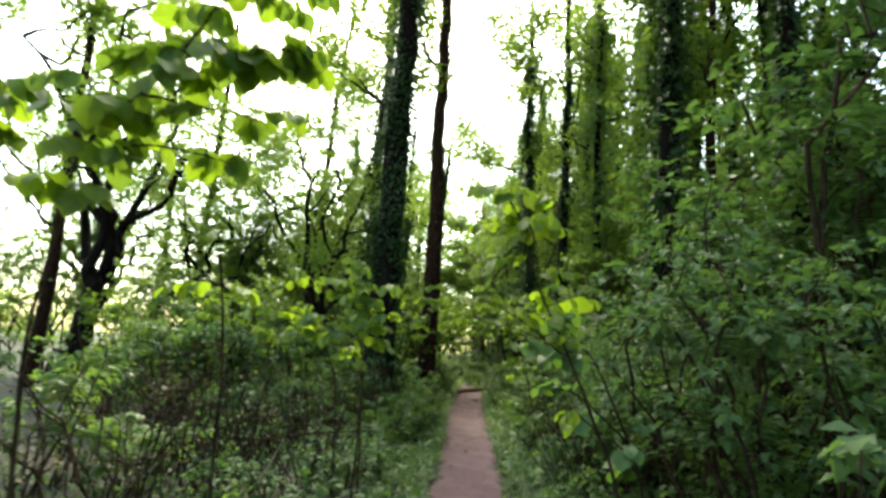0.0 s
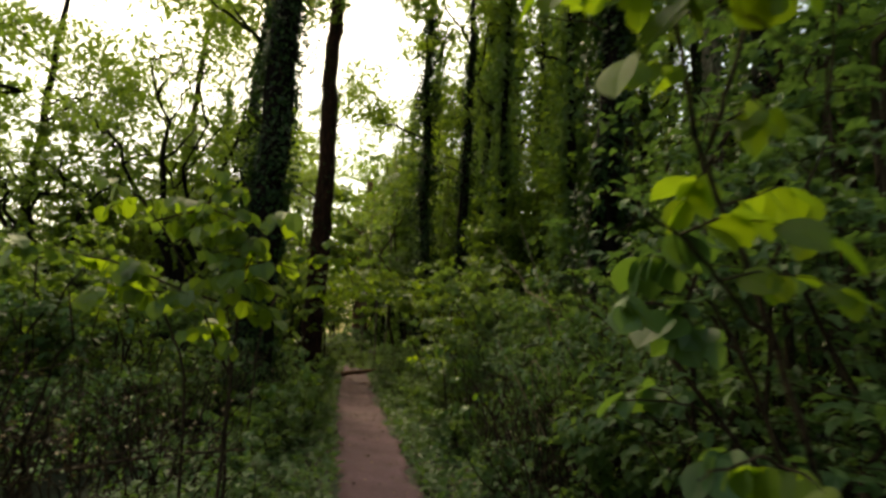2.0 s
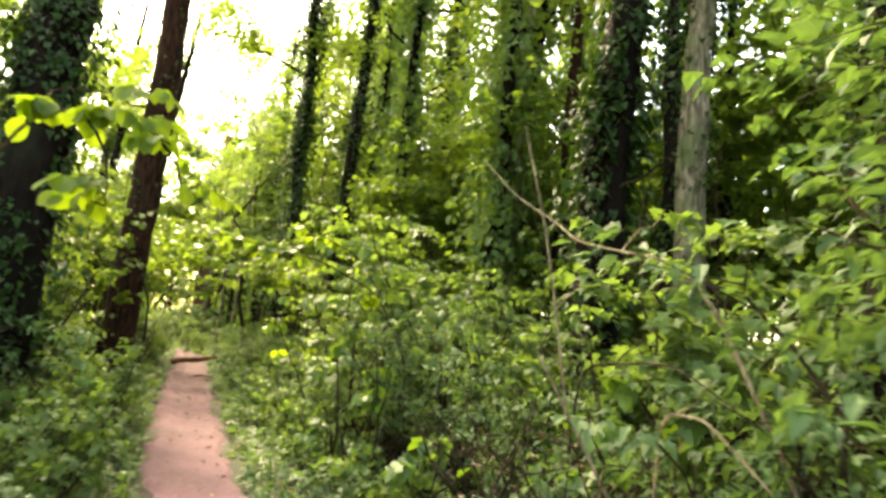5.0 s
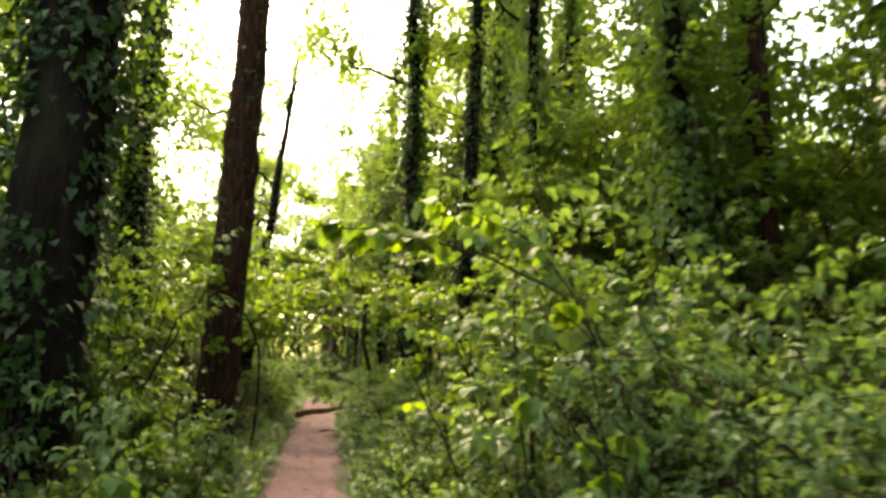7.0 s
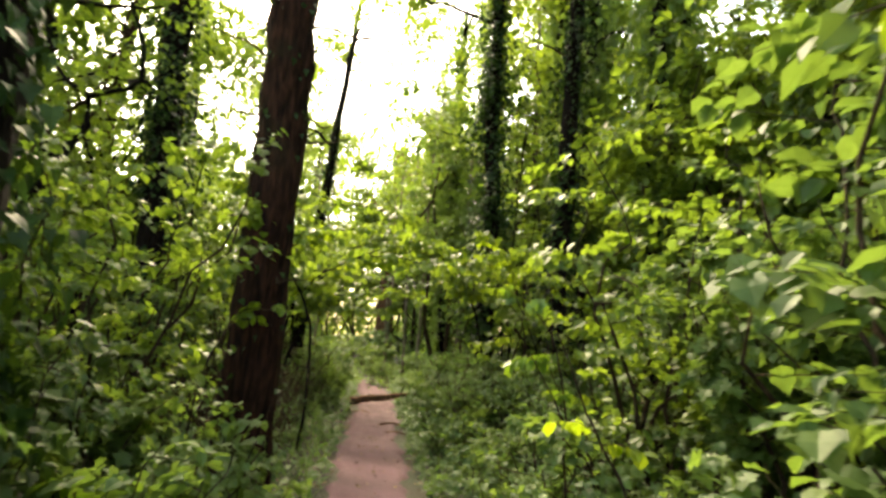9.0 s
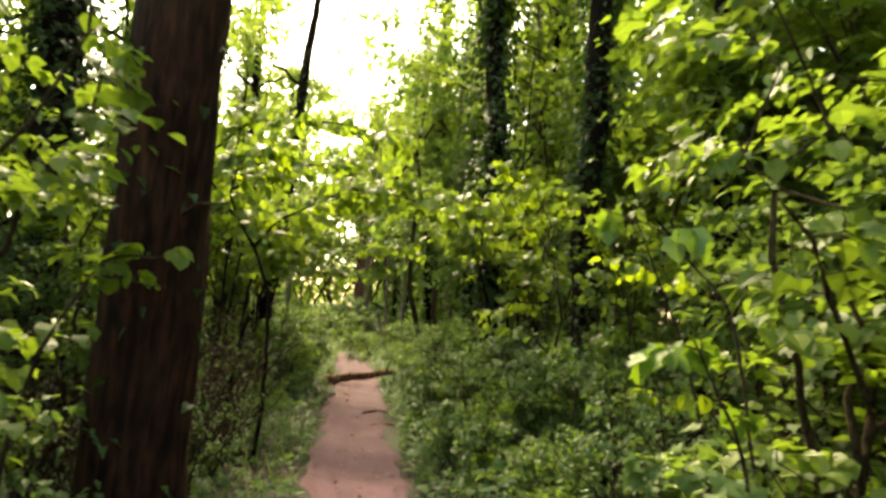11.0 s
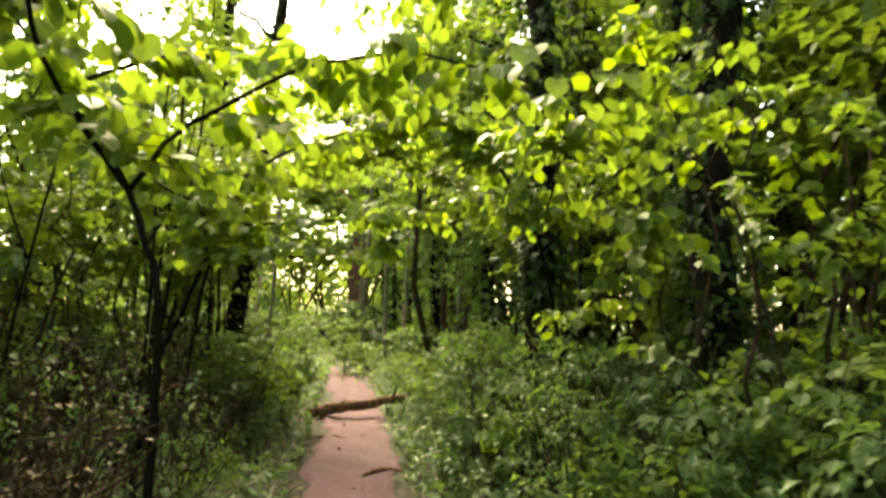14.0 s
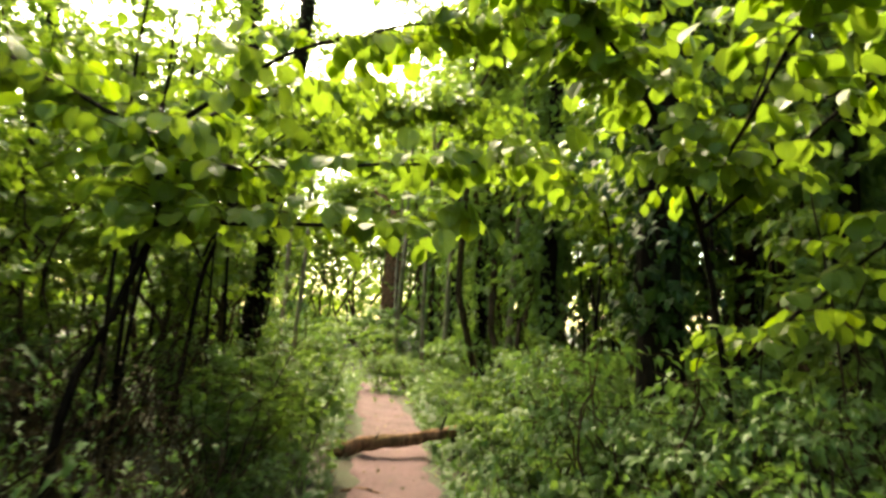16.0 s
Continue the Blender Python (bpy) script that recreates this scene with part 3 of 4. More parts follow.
def plant(kinds, x, y, s):
    o = rg.choice(kinds)
    m = pose(x, y, float(rise(np.array(x), np.array(y))), rg.uniform(-6, 6), rg.uniform(-6, 6), rg.uniform(0, 360))
    if first.get(id(o)):
        first[id(o)] = False
        o.matrix_basis = m
        o.scale = (s, s, s)
        return o
    c = copy_thing(o, m)
    c.scale = (s, s, s)
    return c


def strip(kinds, x0, x1, y0, y1, n, s0, s1, gap):
    done = []
    for _ in range(n * 6):
        if len(done) >= n:
            break
        x, y = rg.uniform(x0, x1), rg.uniform(y0, y1)
        if kinds in (TALL, TALL_FAR, DARK, YOUNG, FILL) and 3.1 < x < 8.5 and 8 < y < 13.5:
            continue
        if any((x - a) ** 2 + (y - b) ** 2 < gap * gap for a, b in done):
            continue
        done.append((x, y))
        plant(kinds, x, y, rg.uniform(s0, s1))


# right-hand side: low edge, waist-high band, tall band, then the wood
strip(LOW, 0.95, 1.4, 3, 30, 42, 0.7, 1.0, 0.4)
strip(MID, 1.55, 2.3, 4, 22, 20, 0.7, 0.95, 0.6)
strip(MID_FAR, 1.55, 2.3, 22, 30, 8, 0.6, 0.85, 0.6)
strip(BARE, 1.3, 2.4, 5, 14, 9, 0.7, 1.0, 0.6)
strip(DARK, 1.7, 3.4, 3.6, 6.9, 8, 0.75, 1.05, 0.5)
strip(DARK[1:], 1.7, 3.0, 7.2, 9.6, 4, 0.55, 0.75, 0.55)
strip(DARK, 3.0, 6.5, 5, 8, 6, 1.2, 2.0, 0.9)
strip(TALL[:2], 2.2, 3.4, 8, 11.6, 5, 0.5, 0.7, 0.7)
strip(TALL[:2], 2.2, 3.6, 11.6, 15, 5, 0.65, 0.95, 0.7)
strip(TALL, 2.2, 3.6, 15, 19, 6, 0.65, 0.95, 0.7)
strip(TALL_FAR, 2.6, 5, 19, 30, 6, 0.6, 0.9, 0.9)
strip(MID_FAR, 3, 8, 4, 30, 18, 0.7, 1.0, 0.8)
strip(TALL_FAR, 4.5, 11, 6, 34, 14, 0.8, 1.2, 1.5)
strip(YOUNG, 3.8, 8, 3, 30, 13, 0.9, 1.3, 1.5)
strip(YOUNG, 9, 20, 2, 45, 14, 1.1, 1.6, 2)
# the other side: lower, more open
strip(LOW, -1.45, -1.05, 2.5, 14, 16, 0.7, 1.0, 0.4)
strip(LOW, -1.65, -1.25, 14, 15.5, 3, 0.7, 1.0, 0.4)
strip(LOW, -1.65, -1.25, 22, 30, 10, 0.7, 1.0, 0.4)
strip(BARE, -1.7, -1.3, 16.5, 23, 10, 0.6, 0.9, 0.4)
strip(LOW, -4, -1.4, 2, 12, 9, 0.7, 1.0, 0.45)
strip(BARE, -4.2, -1.4, 3, 13, 30, 0.8, 1.2, 0.45)
strip(BARE, -3.6, -1.6, 18.5, 24, 18, 0.9, 1.4, 0.45)
strip(MID, -3.0, -1.75, 11.5, 15.2, 11, 0.8, 1.1, 0.5)
strip(MID, -3.4, -1.8, 8, 15, 11, 0.7, 1.0, 0.6)
strip(MID, -3.6, -2.2, 5.5, 8, 3, 0.6, 0.8, 0.7)
strip(MID, -3.4, -1.9, 24, 30, 6, 0.7, 1.0, 0.6)
strip(MID_FAR, -8, -3, 6, 30, 28, 0.9, 1.4, 0.9)
strip(TALL_FAR, -7, -2.8, 8.5, 15, 11, 0.6, 0.9, 1.0)
strip(TALL_FAR, -6, -2.3, 16, 34, 10, 0.7, 1.0, 1.1)
strip(YOUNG, -8, -2.8, 19, 28, 7, 0.8, 1.15, 1.3)
strip(YOUNG, -16, -7, 10, 40, 16, 0.7, 1.0, 2)
for x, y, s in ((2.7, 30.5, 1.7), (4.8, 20.5, 1.3), (5.2, 14.6, 1.1), (-1.6, 49.0, 1.9), (2.0, 43.0, 1.7)):
    plant(YOUNG, x, y, s)
for x, y, s in ((3.3, 6.6, 1.8), (4.6, 7.3, 2.0)):
    plant(DARK[:1], x, y, s)
for x, y, s in ((-4.6, 25.0, 1.2), (-3.3, 27.0, 1.0)):
    plant(YOUNG, x, y, s)
strip(MID, 1.2, 1.75, 17, 25, 10, 0.5, 0.75, 0.5)
strip(LOW, 0.85, 1.15, 16, 27, 14, 0.6, 0.85, 0.4)
strip(LOW, -1.5, -1.15, 14.5, 24, 9, 0.5, 0.7, 0.5)
plant(MID[:1], -1.35, 22.9, 0.75)
plant(MID[:1], -1.6, 23.8, 0.8)
plant(MID[:1], 1.35, 25.6, 0.7)
# denser young growth that closes the view behind the front rows
strip(FILL, -9, -5, 20, 27, 3, 0.85, 1.1, 1.5)
strip(FILL, -14, -8, 24, 40, 8, 0.9, 1.2, 2.0)
strip(FILL, 4.2, 7.5, 15, 30, 7, 0.9, 1.2, 1.7)
strip(TALL, 1.9, 2.7, 12.3, 15, 5, 0.75, 1.0, 0.6)
# dark-leaved shrubs added to stand in for the canopy's shade on this edge
strip(DARK[1:], 1.7, 2.4, 10.0, 11.7, 3, 0.7, 0.95, 0.5)
strip(TALL[2:], -2.8, -1.7, 13.4, 15.2, 4, 0.55, 0.75, 0.6)
strip(BARE, -2.8, -1.3, 15.9, 18.6, 10, 0.7, 1.1, 0.4)
# two dark shrubs added only to deepen the shaded background
strip(DARK, -4.2, -2.4, 16.5, 20, 2, 0.5, 0.65, 0.7)
strip(FILL, 7, 14, 10, 32, 10, 1.0, 1.4, 2.0)
strip(FILL, -7, -1.6, 42, 49, 4, 1.0, 1.4, 1.6)
strip(FILL, 3.4, 8, 34, 47, 5, 1.1, 1.5, 1.6)
strip(MID[:2], -1.3, -0.98, 9.0, 15, 9, 0.5, 0.72, 0.45)
strip(MID[:2], 0.98, 1.35, 9.5, 24, 14, 0.42, 0.65, 0.5)
strip(BARE, 1.1, 2.0, 6.8, 9.2, 7, 0.7, 1.0, 0.4)
strip(BARE, 1.2, 2.6, 9.5, 24, 14, 0.8, 1.2, 0.5)
strip(MID[2:], 1.3, 2.6, 17.5, 25, 12, 0.8, 1.1, 0.5)
plant(MID[:1], -0.98, 23.35, 0.7)
plant(MID[:1], -1.2, 22.6, 0.72)
# behind the start
strip(LOW, -3, -1.0, -5, 2.5, 10, 0.8, 1.2, 0.5)
strip(LOW, 1.0, 3, -5, 3, 10, 0.8, 1.2, 0.5)
strip(MID_FAR, -8, -1.7, -9, 3, 16, 0.8, 1.2, 0.8)
strip(MID_FAR, 1.7, 8, -9, 3.5, 18, 0.8, 1.3, 0.8)
strip(YOUNG, 3.5, 9, -9, 3, 6, 0.8, 1.1, 1.5)
strip(YOUNG, -10, -3.5, -10, 1, 5, 0.8, 1.1, 1.5)
strip(YOUNG, -3, 3, -16, -9, 4, 0.9, 1.2, 1.3)
# beyond the log
strip(MID_FAR, -5, 0.2, 34, 44, 20, 0.9, 1.4, 0.7)
strip(MID_FAR, -5, -1.8, 27, 38, 8, 0.5, 0.8, 0.9)
strip(MID_FAR, 1.0, 5, 26.5, 40, 12, 0.5, 0.9, 0.9)
strip(MID_FAR, -0.2, 2, 30, 35, 7, 0.4, 0.7, 0.6)
strip(YOUNG, -8, -4.5, 31, 46, 3, 0.7, 0.9, 1.4)
strip(YOUNG, 2.4, 6, 28, 46, 9, 0.9, 1.3, 1.4)
strip(MID_FAR, -0.8, 3, 36, 44, 6, 0.6, 0.9, 0.9)
strip(FILL, 1.5, 3.5, 38, 47, 5, 1.2, 1.6, 1.0)
strip(YOUNG, -0.3, 9, 46, 56, 8, 1.2, 1.7, 1.4)
strip(YOUNG, -12, -5, 46, 56, 5, 1.0, 1.5, 1.4)
strip(MID_FAR, 1.9, 3.4, 17.5, 23, 10, 0.5, 0.8, 0.6)


for o in TALL + MID + LOW + YOUNG + FILL + TALL_FAR + MID_FAR + BARE + DARK:
    if first.get(id(o)):
        plant([o], rg.uniform(6, 9), rg.uniform(18, 26), 0.9)


# ---- ground cover and litter: strewn leaves nobody could count ----
def strewn(name, template, mat, n, size, bands, label, tip=(0.15, 0.35), lift=0.0, high=0.12, along=(1.5, 33), thin=False):
    rng = np.random.default_rng(len(name) * 7 + n)
    x = np.concatenate([rng.uniform(a, b, int(n * s)) for a, b, s in bands])
    y = rng.uniform(*along, len(x))
    if thin:
        bare = (x < -0.5) & (y > 14.5) & (y < 24) | (x < -1.0) & (y < 8.5)
        keep = ~bare | (rng.uniform(0, 1, len(x)) < 0.25)
        x, y = x[keep], y[keep]
    x = x - 0.16 * np.clip((y - 10) / 5, 0, 1) * (x < -0.3)
    z = rise(x, y) + lift + rng.uniform(0, 1, len(x)) ** 2 * high
    at = np.stack([x, y, z], -1)
    k = len(x)
    me = mesh_of(name, *leaf_cloud(template, at, rng.uniform(0, 6.283, k), rng.normal(*tip, k), rng.normal(0, 0.35, k), size * rng.uniform(0.5, 1.3, k)), mat)
    tagged(put(name, me), label, "ground cover", kind="stuff")


SIDES = [(-1.3, -0.42, 0.3), (0.4, 1.3, 0.3), (-4, -1.2, 0.2), (1.2, 4, 0.2)]
strewn("ground_ivy", LEAF_IVY, M_LOW, 20000, 0.095, SIDES, "carpet of small dark green leaves on the ground", (0.2, 0.4), 0.03, 0.2, thin=True)
strewn("fallen_leaves", LEAF_SIMPLE, M_DEAD, 6000, 0.048, [(-0.45, 0.4, 0.1), (-1.2, -0.35, 0.28), (0.35, 1.2, 0.28), (-4, -1, 0.17), (1, 4, 0.17)],
       "scattered dry brown fallen leaves", (0.0, 0.2), 0.035, 0.03)
strewn("grass", BLADE, M_GRASS, 2600, 0.34, [(-0.95, -0.44, 0.55), (0.44, 0.9, 0.3), (-2, -0.9, 0.15)], "sparse long grass blades along the path's edge", (-1.0, 0.35), 0.0, 0.02)

strewn("ground_leaves", LEAF_SIMPLE, M_SHRUB, 9000, 0.13, [(-7, -0.9, 0.5), (-1.2, 0.5, 0.1), (0.5, 7, 0.4)], "low light green plants on the lit ground beyond the log", (0.2, 0.4), 0.03, 0.35, (28.5, 44))


def far_woods():
    """The wood in the distance: one belt of leaf clumps, lower and more open on the meadow side."""
    rng = np.random.default_rng(3)
    centres = []
    for _ in range(620):
        a = rng.uniform(-1.9, 2.4)
        r = rng.uniform(52, 80)
        top = 24 if a > 0.06 else (11 if a > -0.25 else 5.5)
        centres.append(((math.sin(a) * r, 10 + math.cos(a) * r, rng.uniform(0.5, top)), rng.uniform(1.2, 2.6)))
    for _ in range(330):
        a = rng.uniform(-0.34, 0.2)
        r = rng.uniform(50, 62)
        top = 20 if a > -0.16 else 15
        centres.append(((math.sin(a) * r, 10 + math.cos(a) * r, rng.uniform(0.3, top)), rng.uniform(1.1, 2.2)))
    me = mesh_of("far_woods", *crown_leaves(centres, 34, 0.42, rng, LEAF_SIMPLE, 0.8), M_CROWN)
    tagged(put("far_woods", me), "distant green woodland beyond the near trees", "trees", kind="stuff")


far_woods()


# ---- the fallen log across the path ----
def fallen_log():
    rng = np.random.default_rng(77)
    a, b = Vector((-0.7, 24.17, 0.06)), Vector((0.85, 24.45, 0.35))
    root = tagged(new("fallen_log"), "fallen brown tree stem lying aslant across the path", "log")
    l = bend(a, b, 14, 0.012, rng, 0.01)
    put("stem", mesh_of("stem", *tube(l, np.linspace(0.085, 0.055, 14), 12, 0.06, rng), M_LOG, True), root)
    for f, up in ((0.35, 0.12), (0.8, 0.2), (0.86, -0.36)):
        p = l[int(f * 13)]
        put("branch_stub", mesh_of("branch_stub", *tube(bend(p, p + np.array([0.05, -0.05, up]), 4, 0.004, rng), np.linspace(0.02, 0.01, 4), 6), M_BARK_SHADED, True), root)


fallen_log()



# ---- hazels and saplings that lean over the path ----
FINE = {}


def fine_leaf(mat):
    """One shared mesh for the near leaves of a kind."""
    if mat.name not in FINE:
        FINE[mat.name] = mesh_of("leaf", *(LEAF_PALMATE if mat is M_BROAD else LEAF_FINE), mat)
    return FINE[mat.name]


def smooth_line(points, n):
    """A rounded line through a few points."""
    p = np.asarray(points, float)
    s = np.linspace(0, len(p) - 1, n)
    q = np.stack([np.interp(s, np.arange(len(p)), p[:, c]) for c in range(3)], -1)
    for _ in range(2):
        q[1:-1] = (q[:-2] + 2 * q[1:-1] + q[2:]) / 4
    return q


def overhang(name, label, stem, limbs, thick, leaves, size, seed, mat=None, loose=None, single=60, start=0.25, category="tree", reach=0.4):
    """A leaning hazel or sapling: a stem, limbs along given lines, short level twigs and leaves; part of the leaves are single."""
    rng = np.random.default_rng(seed)
    mat, loose = mat or M_SPRAY, loose or M_HAZEL
    root = tagged(new(name), label, category, "saplings leaning over the path")
    root.location = stem[0]
    o = np.asarray(stem[0], float)
    lines = []
    for k, pts in enumerate([stem, *limbs]):
        l = smooth_line(pts, 6 * len(pts)) - o
        l[1:] += np.cumsum(rng.standard_normal((len(l) - 1, 3)), axis=0) * 0.004
        if k == 0:
            l[0][2] -= 0.12
        r0 = thick if k == 0 else thick * 0.6
        # Stems over 0.02 thick get near-black bark that imitates their silhouette.
        put("stem" if k == 0 else "limb", mesh_of("stem" if k == 0 else "limb", *tube(l, np.linspace(r0, r0 * 0.3, len(l)), 8, 0.05, rng), M_BARK_SHADED if thick > 0.02 else M_TWIG, True), root)
        lines.append((l, start if k == 0 else 0.1))
    at, hd, twigs = [], [], []
    total = sum(np.linalg.norm(np.diff(l, axis=0), axis=1).sum() * (1 - s) for l, s in lines)
    for k, (l, s0) in enumerate(lines):
        length = np.linalg.norm(np.diff(l, axis=0), axis=1).sum() * (1 - s0)
        for _ in range(max(2, int(leaves * length / total / 7))):
            s = rng.uniform(s0 if k else max(s0, 0.55), 1) * (len(l) - 1)
            p = np.array([np.interp(s, np.arange(len(l)), l[:, c]) for c in range(3)])
            b = rng.uniform(0, 6.283)
            ln = rng.uniform(0.35, 1) * reach
            e = p + np.array([math.cos(b) * ln, math.sin(b) * ln, rng.uniform(-0.3, 0.25) * ln])
            tw = bend(p, e, 4, 0.012, rng, 0.03)
            twigs.append(tube(tw, np.linspace(0.0035, 0.0012, 4), 4))
            w = np.linspace(0.2, 1, 7) + rng.uniform(-0.05, 0.05, 7)
            at.append(np.stack([np.interp(w * 3, np.arange(4), tw[:, c]) for c in range(3)], -1))
            hd.append(math.pi / 2 - b + np.array([1, -1, 1, -1, 1, -1, 0]) * rng.uniform(0.6, 1.2, 7))
    at, hd = np.concatenate(at), np.concatenate(hd)
    n = len(at)
    tip, roll, sz = rng.normal(0.8, 0.35, n), rng.normal(0, 0.3, n), size * rng.uniform(0.55, 1.25, n)
    tagged(put("fine_branching", mesh_of("fine_branching", *merge(twigs), M_TWIG, True), root), kind="stuff")
    order = rng.permutation(n)
    for i in order[:single]:
        leaf = put("leaf", fine_leaf(mat), root)
        leaf.matrix_basis = Matrix.LocRotScale(at[i], Euler((-tip[i], roll[i], -hd[i])), (sz[i],) * 3)
    rest = order[single:]
    if len(rest):
        tagged(put("foliage", mesh_of("foliage", *leaf_cloud(LEAF_FINE, at[rest], hd[rest], tip[rest], roll[rest], sz[rest]), loose), root), kind="stuff")
    return root


HAZEL = "leaning hazel with thin silhouette-dark limbs and yellow-green leaves"
overhang("hazel_tree", HAZEL, [(-1.02, 18.3, 0), (-0.98, 18.3, 0.86), (-1.01, 18.3, 1.54), (-1.22, 18.35, 2.0), (-1.56, 18.4, 2.42), (-1.86, 18.5, 2.85), (-2.2, 18.7, 3.6)],
         [[(-1.2, 18.35, 1.98), (-0.97, 18.2, 2.25), (-0.5, 18.0, 2.47), (0.0, 17.7, 2.5), (0.5, 17.7, 2.42)],
          [(-1.56, 18.4, 2.42), (-1.2, 18.9, 2.85), (-0.6, 19.5, 3.1), (0.1, 20.0, 3.2)],
          [(-1.22, 18.35, 2.0), (-1.35, 17.8, 2.35), (-1.15, 17.2, 2.55), (-0.8, 16.9, 2.65)],
          [(-1.8, 18.5, 2.78), (-1.3, 18.1, 3.1), (-0.5, 17.9, 3.1), (0.2, 18.2, 3.0)]], 0.022, 1350, 0.097, 101, single=150, reach=0.5)
overhang("hazel_tree", HAZEL, [(-1.65, 20.2, 0), (-1.55, 20.2, 1.15), (-1.42, 20.2, 1.44), (-1.29, 20.2, 1.74), (-1.24, 20.2, 1.86), (-1.29, 20.2, 2.23), (-1.75, 20.2, 2.43), (-2.4, 20.3, 2.8)],
         [[(-1.29, 20.2, 2.23), (-0.8, 20.2, 2.65), (-0.2, 20.4, 2.95), (0.5, 20.6, 3.1)],
          [(-1.25, 20.2, 1.84), (-0.93, 20.2, 1.87), (-0.48, 20.2, 1.9), (0.0, 20.35, 1.98)],
          [(-1.27, 20.2, 2.05), (-0.91, 20.2, 2.1), (-0.27, 20.2, 2.18), (0.3, 20.2, 2.25)],
          [(-1.29, 20.2, 2.2), (-1.1, 20.9, 2.7), (-0.6, 21.6, 3.1)]], 0.024, 1400, 0.097, 102, single=130, reach=0.5)
overhang("hazel_tree", HAZEL, [(1.75, 20.8, 0), (1.68, 20.75, 1.2), (1.4, 20.6, 2.2), (0.9, 20.3, 2.85), (0.3, 20.0, 3.1)],
         [[(1.4, 20.6, 2.2), (1.2, 19.6, 2.6), (1.0, 18.8, 2.7)], [(1.45, 20.6, 2.1), (1.8, 19.8, 2.7), (2.0, 19.0, 3.0)],
          [(1.66, 20.75, 1.3), (1.9, 20.0, 1.9), (1.7, 19.2, 2.2)]], 0.024, 1400, 0.1, 103, single=120, reach=0.5)
overhang("hazel_tree", HAZEL, [(-2.3, 24, 0), (-2.1, 23.9, 2), (-1.4, 23.8, 3.1), (-0.4, 23.5, 3.6), (0.6, 23.4, 3.7)],
         [[(-2.1, 23.9, 2), (-1.5, 22.8, 2.8), (-0.8, 22.3, 3.2)], [(-1.4, 23.8, 3.1), (-1.2, 24.8, 3.6), (-0.5, 25.6, 4.0)]], 0.03, 2200, 0.09, 104, single=40, reach=0.7)
overhang("hazel_tree", HAZEL, [(2.6, 24.5, 0), (2.4, 24.4, 2), (1.6, 24.2, 3.2), (0.6, 24.0, 3.7)],
         [[(2.4, 24.4, 2), (1.8, 23.0, 2.6), (1.1, 22.4, 2.9)], [(2.3, 24.4, 2.2), (2.4, 22.8, 3.2), (1.9, 21.8, 3.6)]], 0.03, 2200, 0.09, 105, single=40, reach=0.7)
SAP = "thin hazel sapling with broad yellow-green leaves hanging over the path"
SAPLING = dict(name="hazel_sapling", category="sapling", single=200, reach=0.26)


def sapling(stem, limbs, leaves, size, seed, label=SAP, **more):
    kw = dict(SAPLING)
    kw.update(more)
    return overhang(label=label, stem=stem, limbs=limbs, thick=0.011, leaves=leaves, size=size, seed=seed, **kw)


sapling([(-1.7, 2.4, 0), (-1.68, 2.25, 1.4), (-1.5, 2.1, 2.2), (-1.1, 2.0, 2.55), (-0.7, 1.95, 2.55)],
        [[(-1.52, 2.1, 2.15), (-1.2, 2.0, 2.18), (-0.85, 1.95, 2.1)], [(-1.62, 2.15, 1.9), (-1.8, 2.0, 2.2), (-1.75, 2.0, 2.5)],
         [(-1.55, 2.1, 2.05), (-1.45, 2.0, 1.98), (-1.25, 2.0, 2.0)], [(-1.5, 2.1, 2.2), (-1.5, 2.1, 2.5), (-1.2, 2.1, 2.65)],
         [(-1.3, 2.05, 2.4), (-1.05, 2.1, 2.35), (-0.8, 2.1, 2.3)],
         [(-1.6, 2.15, 2.0), (-1.95, 2.1, 2.3), (-1.9, 2.1, 2.7)], [(-1.1, 2.0, 2.55), (-1.0, 2.0, 2.75), (-0.6, 2.0, 2.8)]], 480, 0.088, 111)
sapling([(0.9, 3.55, 0), (0.8, 3.45, 0.9), (0.55, 3.35, 1.45), (0.33, 3.3, 1.9), (0.2, 3.25, 2.3), (0.05, 3.2, 2.45)],
        [[(0.5, 3.35, 1.55), (0.3, 3.25, 1.7), (0.15, 3.22, 1.78)], [(0.33, 3.3, 1.9), (0.45, 3.3, 2.2), (0.4, 3.3, 2.4)], [(0.7, 3.4, 1.15), (0.45, 3.3, 1.3), (0.3, 3.3, 1.25)], [(0.2, 3.25, 2.3), (0.3, 3.15, 2.15), (0.42, 3.1, 2.05)]], 150, 0.085, 112, reach=0.28)
sapling([(-1.0, 5.5, 0), (-0.98, 5.47, 1.2), (-0.98, 5.45, 1.75), (-0.85, 5.4, 2.1)],
        [[(-0.98, 5.47, 1.25), (-1.3, 5.5, 1.85), (-1.55, 5.5, 2.15)], [(-0.98, 5.45, 1.7), (-0.8, 5.4, 1.84), (-0.66, 5.4, 1.8)],
         [(-1.2, 5.5, 1.65), (-1.6, 5.4, 1.8), (-2.0, 5.4, 1.85)], [(-1.45, 5.5, 2.02), (-1.15, 5.4, 2.1), (-0.85, 5.35, 2.0)],
         [(-1.0, 5.46, 1.6), (-1.3, 5.4, 1.65), (-1.7, 5.4, 1.6)], [(-1.3, 5.5, 1.9), (-1.2, 5.6, 2.2), (-0.9, 5.6, 2.3)]], 420, 0.085, 113, reach=0.3)
